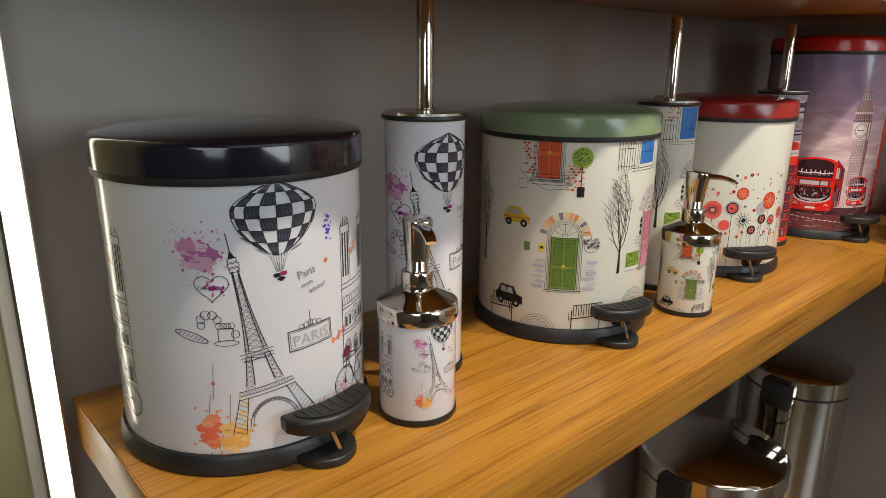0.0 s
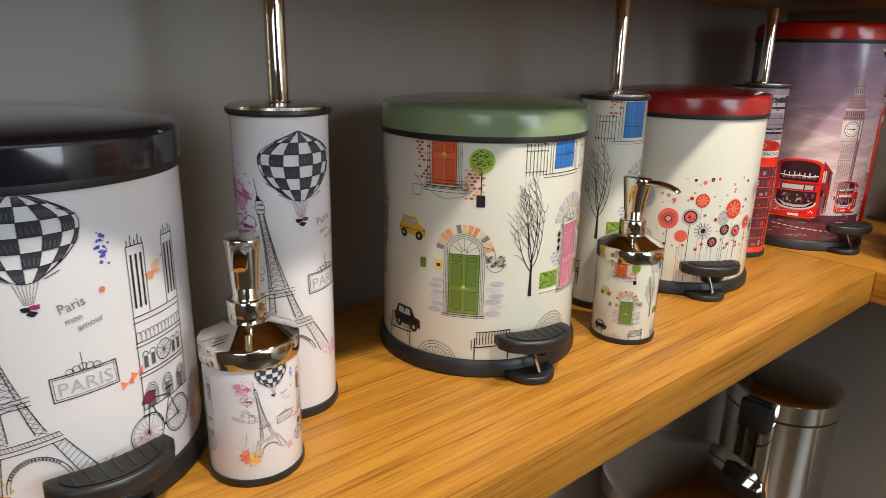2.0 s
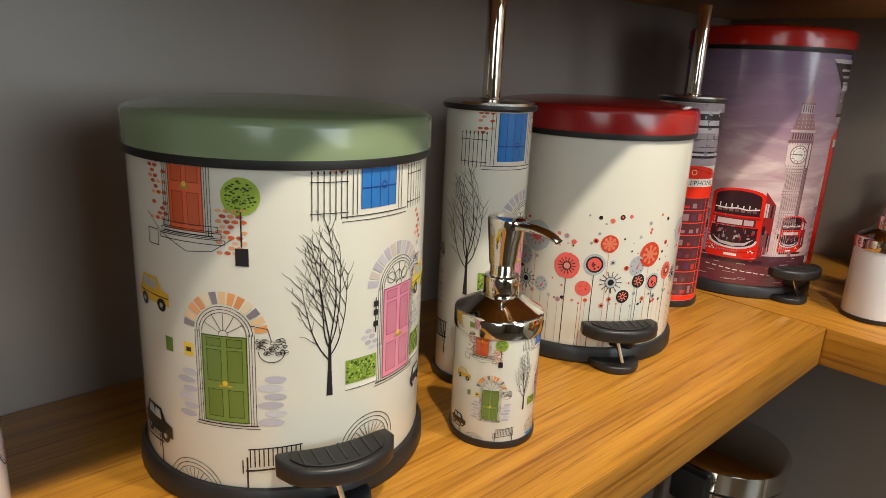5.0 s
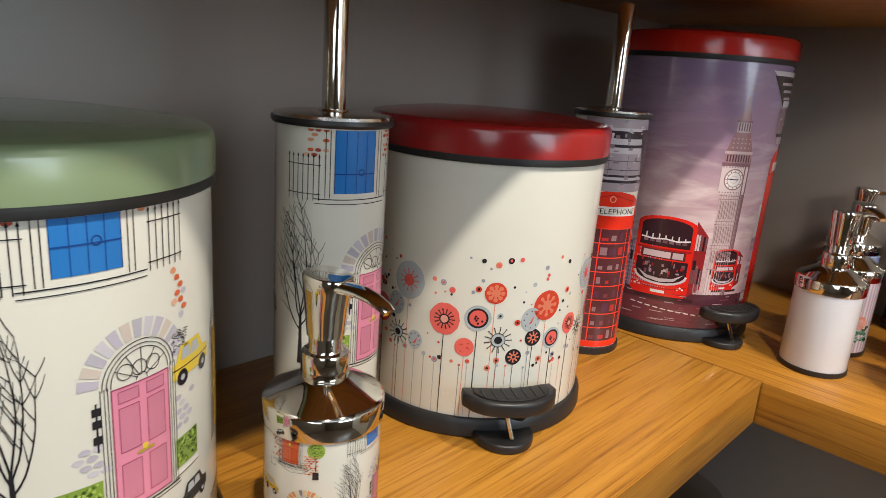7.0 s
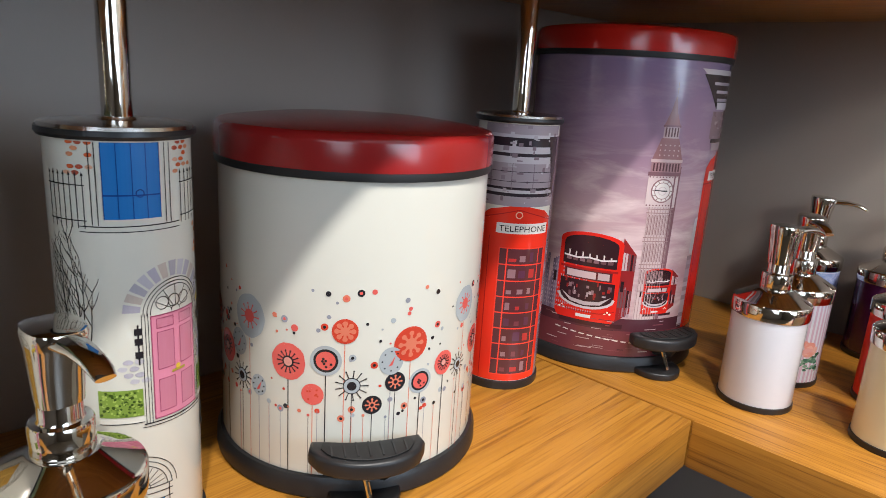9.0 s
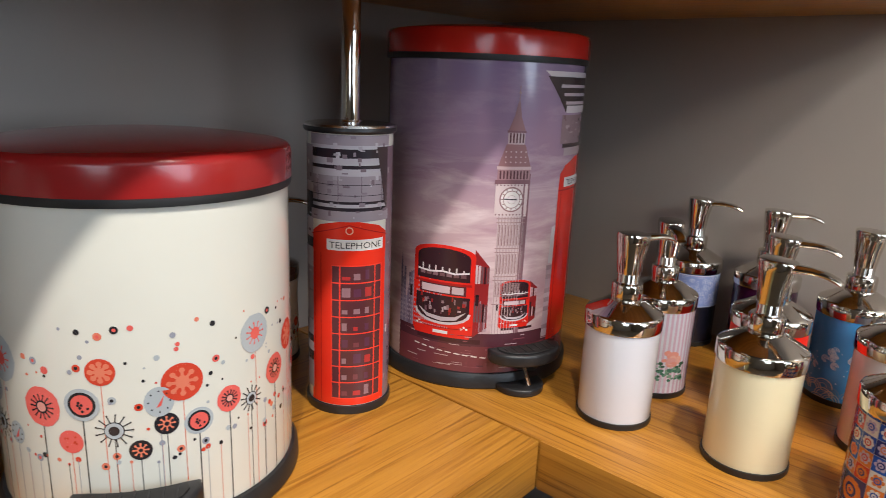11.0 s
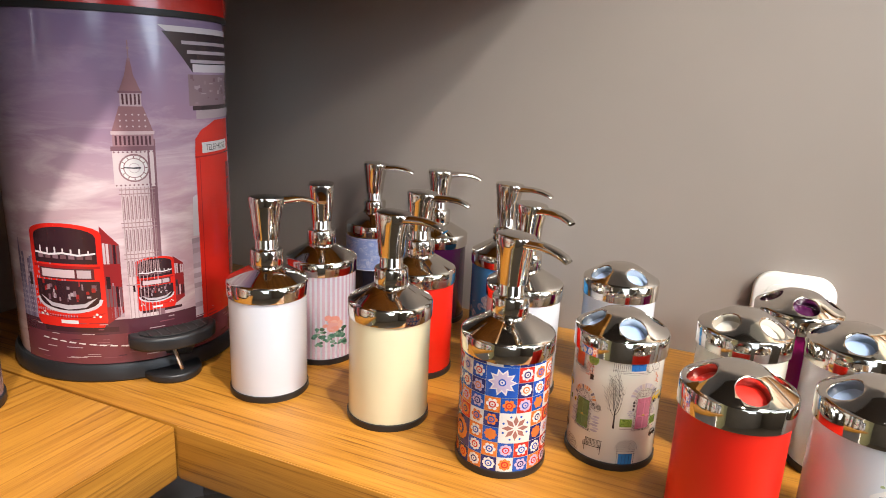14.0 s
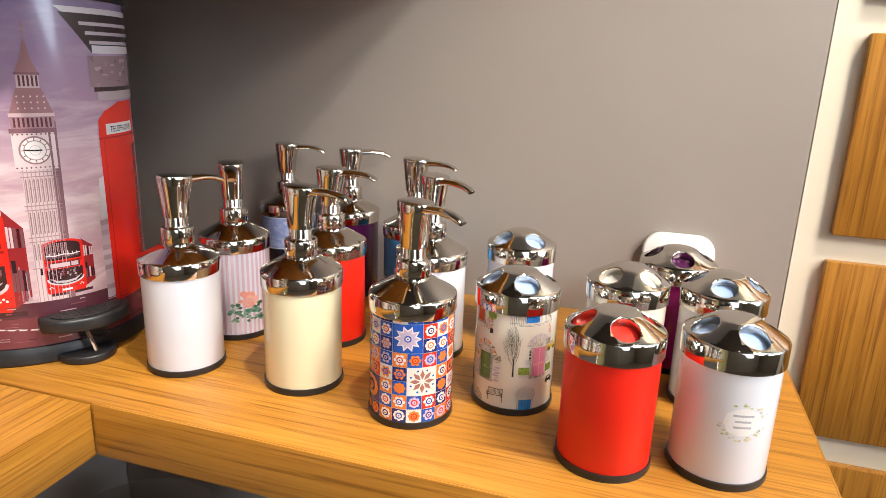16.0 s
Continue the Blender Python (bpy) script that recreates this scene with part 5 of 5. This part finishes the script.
def pink_art():
    a = Art()
    for k in range(-22, 23):
        a.rect(k * 5, 6, k * 5 + 2.6, 94, (0.62, 0.45, 0.54), 1)
    for k in range(24):
        t, q = rng.uniform(0, 6.28), 9 * math.sqrt(rng.random())
        a.disc(6 + q * math.cos(t), 46 + q * math.sin(t), rng.uniform(2, 5), rng.choice(((0.72, 0.30, 0.24), (0.76, 0.42, 0.34), (0.70, 0.36, 0.32))), 3, 0.8, 10, 0.15)
    for k in range(60):
        x, v = rng.uniform(-14, 20), rng.uniform(20, 40)
        if abs(x - 3) > 8 or v < 36:
            a.disc(x, v, rng.uniform(1.2, 3.4), rng.choice(((0.06, 0.17, 0.12), (0.12, 0.26, 0.18), (0.22, 0.36, 0.26), (0.04, 0.1, 0.06))), 3, 0.7, 8, 0.2)
    return a


def lace_art():
    a = Art()
    a.rect(-105, 44, 105, 84, (0.24, 0.31, 0.58), 1)
    for k in range(420):
        a.ring(rng.uniform(-100, 100), rng.uniform(46, 82), rng.uniform(1.0, 2.6), 0.5, (0.45, 0.50, 0.68), 2, 1, 0, 360, 6)
    for v in (44, 83):
        a.line([(-105, v), (105, v)], 1.0, (0.55, 0.58, 0.7), 2)
    return a


def sky_art():
    a = Art()
    a.rect(-105, 6, 105, 94, (0.05, 0.25, 0.56), 1)
    for k in range(26):
        x, v = rng.uniform(-100, 100), rng.uniform(34, 60)
        col = rng.choice(((0.55, 0.66, 0.78), (0.66, 0.70, 0.74), (0.40, 0.52, 0.70)))
        for q in (3.6, 2.4, 1.2):
            a.ring(x, v, q, 0.7, col, 2, 1, 0, 300, 10)
    for k in range(34):
        x, v = rng.uniform(-100, 100), rng.uniform(6, 26)
        for q in (9, 6.5, 4):
            a.ring(x, v - 6, q, 1.0, rng.choice(((0.42, 0.46, 0.52), (0.6, 0.56, 0.5), (0.16, 0.26, 0.45))), 2, 0.9, 0, 180, 10)
    for k in range(90):
        a.disc(rng.uniform(-100, 100), rng.uniform(10, 84), rng.uniform(0.3, 0.8), (0.55, 0.7, 0.85), 2, 1, 6)
    return a


def badge_art():
    a = Art()
    for k in range(46):
        t = rng.uniform(0, 6.28)
        q = rng.uniform(0.95, 1.22)
        a.disc(15 * q * math.cos(t), 45 + 12 * q * math.sin(t), rng.uniform(0.6, 1.8), rng.choice(((0.42, 0.48, 0.26), (0.60, 0.56, 0.34), (0.66, 0.62, 0.50), (0.5, 0.55, 0.45))), 2, 0.6, 8, 0.2)
    a.disc(0, 45, 12.5, (0.82, 0.80, 0.80), 3, 0.85, 26, 0.04)
    for k, w in enumerate((7, 5.5, 6)):
        a.rect(-w, 49 - k * 4.4, w, 50.6 - k * 4.4, (0.45, 0.45, 0.5), 4)
    return a


def sky_print_mat():
    """Printed evening sky: violet above, pale pink cloud bands lower down."""
    m, nt, b = nodes_of("printed_evening_sky")
    tc = nt.nodes.new("ShaderNodeTexCoord")
    sep = nt.nodes.new("ShaderNodeSeparateXYZ")
    link(nt, tc.outputs["Object"], sep.inputs[0])
    col = ramp(nt, ranged_in(nt, sep.outputs["Z"], 0.05, 0.33), [(0.2, (0.50, 0.33, 0.35)), (0.45, (0.58, 0.40, 0.43)), (0.64, (0.34, 0.22, 0.30)), (1.0, (0.23, 0.165, 0.29))])
    clouds = noise_tex(nt, tex_coord(nt, (1.0, 1.0, 5.0)), 9, 6, 0.62, 0.5)
    dark = noise_tex(nt, tex_coord(nt, (1.0, 1.0, 4.0)), 5, 5, 0.6, 0.8)
    band = ramp(nt, ranged_in(nt, sep.outputs["Z"], 0.06, 0.26), [(0.0, (0.6, 0.6, 0.6)), (0.55, (1, 1, 1)), (1.0, (0.15, 0.15, 0.15))])
    f = mixed(nt, 1.0, ramp(nt, clouds, [(0.45, (0, 0, 0)), (0.68, (1, 1, 1))]), band, "MULTIPLY")
    col = mixed(nt, f, col, (0.80, 0.66, 0.66))
    f2 = mixed(nt, 1.0, ramp(nt, dark, [(0.5, (0, 0, 0)), (0.72, (0.75, 0.75, 0.75))]), band, "MULTIPLY")
    col = mixed(nt, f2, col, (0.34, 0.16, 0.22))
    link(nt, col, b.inputs["Base Color"])
    b.inputs["Roughness"].default_value = 0.18
    b.inputs["Coat Weight"].default_value = 0.3
    return m


def ranged_in(nt, v, lo, hi):
    r = nt.nodes.new("ShaderNodeMapRange")
    r.inputs["From Min"].default_value, r.inputs["From Max"].default_value = lo, hi
    link(nt, v, r.inputs["Value"])
    return r.outputs["Result"]


SKY_PRINT = sky_print_mat()

paris_bin = pedal_bin(-0.0425, 0.4429, 0.1037, 0.2555, 0.2285, LID_NAVY, PAPER_WHITE, -84, "white pedal bin printed with Paris sketches, midnight blue lid")
street_bin = pedal_bin(0.3695, 0.4135, 0.1037, 0.2575, 0.2320, LID_GREEN, CREAM, -104, "cream pedal bin printed with street doors and trees, sage green lid")
flower_bin = pedal_bin(0.7495, 0.4079, 0.1037, 0.2595, 0.2335, LID_RED, CREAM, -122, "cream pedal bin printed with red and grey flowers, dark red lid")
london_bin = pedal_bin(1.1164, 0.3847, 0.1037, 0.357, 0.3315, LID_BRIGHT, SKY_PRINT, -113, "tall pedal bin printed with a London street, bright red lid")

paris_brush = brush_holder(0.139, 0.41, 0.0386, 0.2615, 0.371, PAPER_WHITE, "white brush holder printed with a balloon, tall steel handle")
street_brush = brush_holder(0.5675, 0.3969, 0.0386, 0.2605, 0.3695, CREAM, "cream brush holder printed with a blue window, tall steel handle")
phone_brush = brush_holder(0.9345, 0.3935, 0.0386, 0.2665, 0.375, CREAM, "brush holder printed with a red telephone box, tall steel handle")

paris_soap = soap_dispenser(0.072, 0.3415, PAPER_WHITE, -117, "white soap dispenser printed with Paris sketches, chrome pump")
street_soap = soap_dispenser(0.5031, 0.3124, CREAM, -84, "cream soap dispenser printed with street doors, chrome pump")
white_soap = soap_dispenser(1.0961, 0.1882, SOFT_WHITE, -25, "plain white soap dispenser with a chrome pump")
ivory_soap = soap_dispenser(1.1061, 0.0678, IVORY, -92, "plain ivory soap dispenser with a chrome pump")
mosaic_soap = soap_dispenser(1.0902, -0.0424, CREAM, -112, "soap dispenser printed with a bright tile mosaic, chrome pump")
pink_soap = soap_dispenser(1.1855, 0.1907, SOFT_WHITE, -145, "pink striped soap dispenser printed with a rose, chrome pump")
red_soap = soap_dispenser(1.2049, 0.0889, RED, -85, "glossy red soap dispenser with a chrome pump")
plain_soap = soap_dispenser(1.2138, -0.017, SOFT_WHITE, -115, "white soap dispenser with a chrome pump behind the mosaic one")
lace_soap = soap_dispenser(1.3505, 0.2237, NAVY, -75, "navy soap dispenser with a pale blue lace band, chrome pump")
purple_soap = soap_dispenser(1.347, 0.1339, PURPLE, -60, "dark purple soap dispenser with a chrome pump")
sky_soap = soap_dispenser(1.3093, 0.0358, NAVY, -92, "blue soap dispenser printed with white swirls, chrome pump")
hidden_soap = soap_dispenser(0.932, 0.53, CREAM, -28, "pale soap dispenser printed with flowers, behind the flower bin")

toothbrush_holder(1.2769, -0.0958, SOFT_WHITE, LINER, 45, "white toothbrush holder with a chrome lid near the wall")
street_cup = toothbrush_holder(1.1419, -0.1192, CREAM, LINER, 27, "cream toothbrush holder printed with street doors, chrome lid")
toothbrush_holder(1.0746, -0.2039, RED, RED, 18, "glossy red toothbrush holder with a chrome lid")
toothbrush_holder(1.1932, -0.2078, CREAM, LINER_WHITE, 51, "cream toothbrush holder with a chrome lid")
toothbrush_holder(1.2751, -0.2515, MAGENTA, PURPLE, 7, "magenta toothbrush holder with a chrome lid")
toothbrush_holder(1.2012, -0.2878, SOFT_WHITE, LINER, 83, "white toothbrush holder with a chrome lid beside the magenta one")
badge_cup = toothbrush_holder(1.0945, -0.2862, SOFT_WHITE, LINER, 23, "white toothbrush holder with a small floral badge, chrome lid")


def steel_bin(x, y, r, h, label):
    b = thing("steel_bin", x, y, 0.2, label, "pedal bin", "steel bins on the low shelf")
    part("body", lathe([(0, 0.008), (r - 0.002, 0.008), (r - 0.002, h - 0.045), (0, h - 0.045)], 72), CHROME, b, "mirror steel body")
    part("base_ring", lathe([(r - 0.02, 0), (r + 0.003, 0), (r + 0.003, 0.018), (r - 0.006, 0.021)], 72), BLACK, b)
    part("gasket", lathe([(r - 0.01, h - 0.047), (r, h - 0.047), (r, h - 0.041), (r - 0.01, h - 0.041)], 72), RUBBER, b)
    part("lid", lathe([(r - 0.01, h - 0.041), (r + 0.002, h - 0.041), (r + 0.002, h - 0.006), (r - 0.001, h - 0.002), (r - 0.006, h), (r * 0.5, h + 0.008), (0, h + 0.010)], 72), CHROME, b, "mirror steel lid")
    part("hinge", box(-r - 0.02, -0.03, h - 0.07, -r + 0.004, 0.03, h - 0.01, 0.006), BLACK, b, "black plastic hinge")
    return b


steel_bin(1.203, 0.378, 0.105, 0.433, "mirror steel pedal bin on the low shelf")
steel_bin(0.900, 0.415, 0.138, 0.332, "wide mirror steel pedal bin on the low shelf")

sock = thing("wall_socket", WX, -0.256, 1.018, "white rounded power socket on the side wall", "socket")
rounded = []
for cx, cy, a0 in ((0.02, 0.019, 0), (-0.02, 0.019, 90), (-0.02, -0.019, 180), (0.02, -0.019, 270)):
    for k in range(7):
        w = radians(a0 + k * 15)
        rounded.append((cx + 0.02 * math.cos(w), cy + 0.02 * math.sin(w)))
part("plate", prism(rounded, 0.0005, 0.012, 0.003), SOCKET_MAT, sock, "", pose(0, 0, 0, 0, -90, 0))
part("face", prism([(x * 0.72, y * 0.72) for x, y in rounded], 0.0121, 0.0135, 0.0005), SOCKET_MAT, sock, "", pose(0, 0, 0, 0, -90, 0))

# ---- the prints on their things ----
PARIS, STREET, FLOWERS = paris_art(), street_art(), flower_art()
PARIS.wrap(paris_bin, 0.1037, -99.7, 17, 224.5, 0.965)
PARIS.wrap(paris_brush, 0.0386, -97, 9, 255, 0.965, 18, span=150)
PARIS.wrap(paris_soap, 0.0345, -90, 6, 93, 0.37, 11)
STREET.wrap(street_bin, 0.1037, -109.4, 17, 228)
STREET.wrap(street_brush, 0.0386, -167, 9, 254, 1.0, 10, span=170)
STREET.wrap(street_soap, 0.0345, -101, 6, 93, 0.43, -3)
STREET.wrap(street_cup, 0.0345, -175, 6, 91, 0.395, 4)
FLOWERS.wrap(flower_bin, 0.1037, -105.2, 17, 229)
FLOWERS.wrap(hidden_soap, 0.0345, -60, 6, 93, 0.4, -2)
london_art().wrap(london_bin, 0.1037, -123.7, 17, 327.5)
phone_art().wrap(phone_brush, 0.0386, -128, 9, 260)
mosaic_art().wrap(mosaic_soap, 0.0345, -165.6, 6, 93, 1.145)
pink_art().wrap(pink_soap, 0.0345, -137, 6, 93)
lace_art().wrap(lace_soap, 0.0345, -150, 6, 93, 1.0, 8)
sky_art().wrap(sky_soap, 0.0345, -150, 6, 93)
badge_art().wrap(badge_cup, 0.0345, -165.5, 6, 90, 1.0, 10)
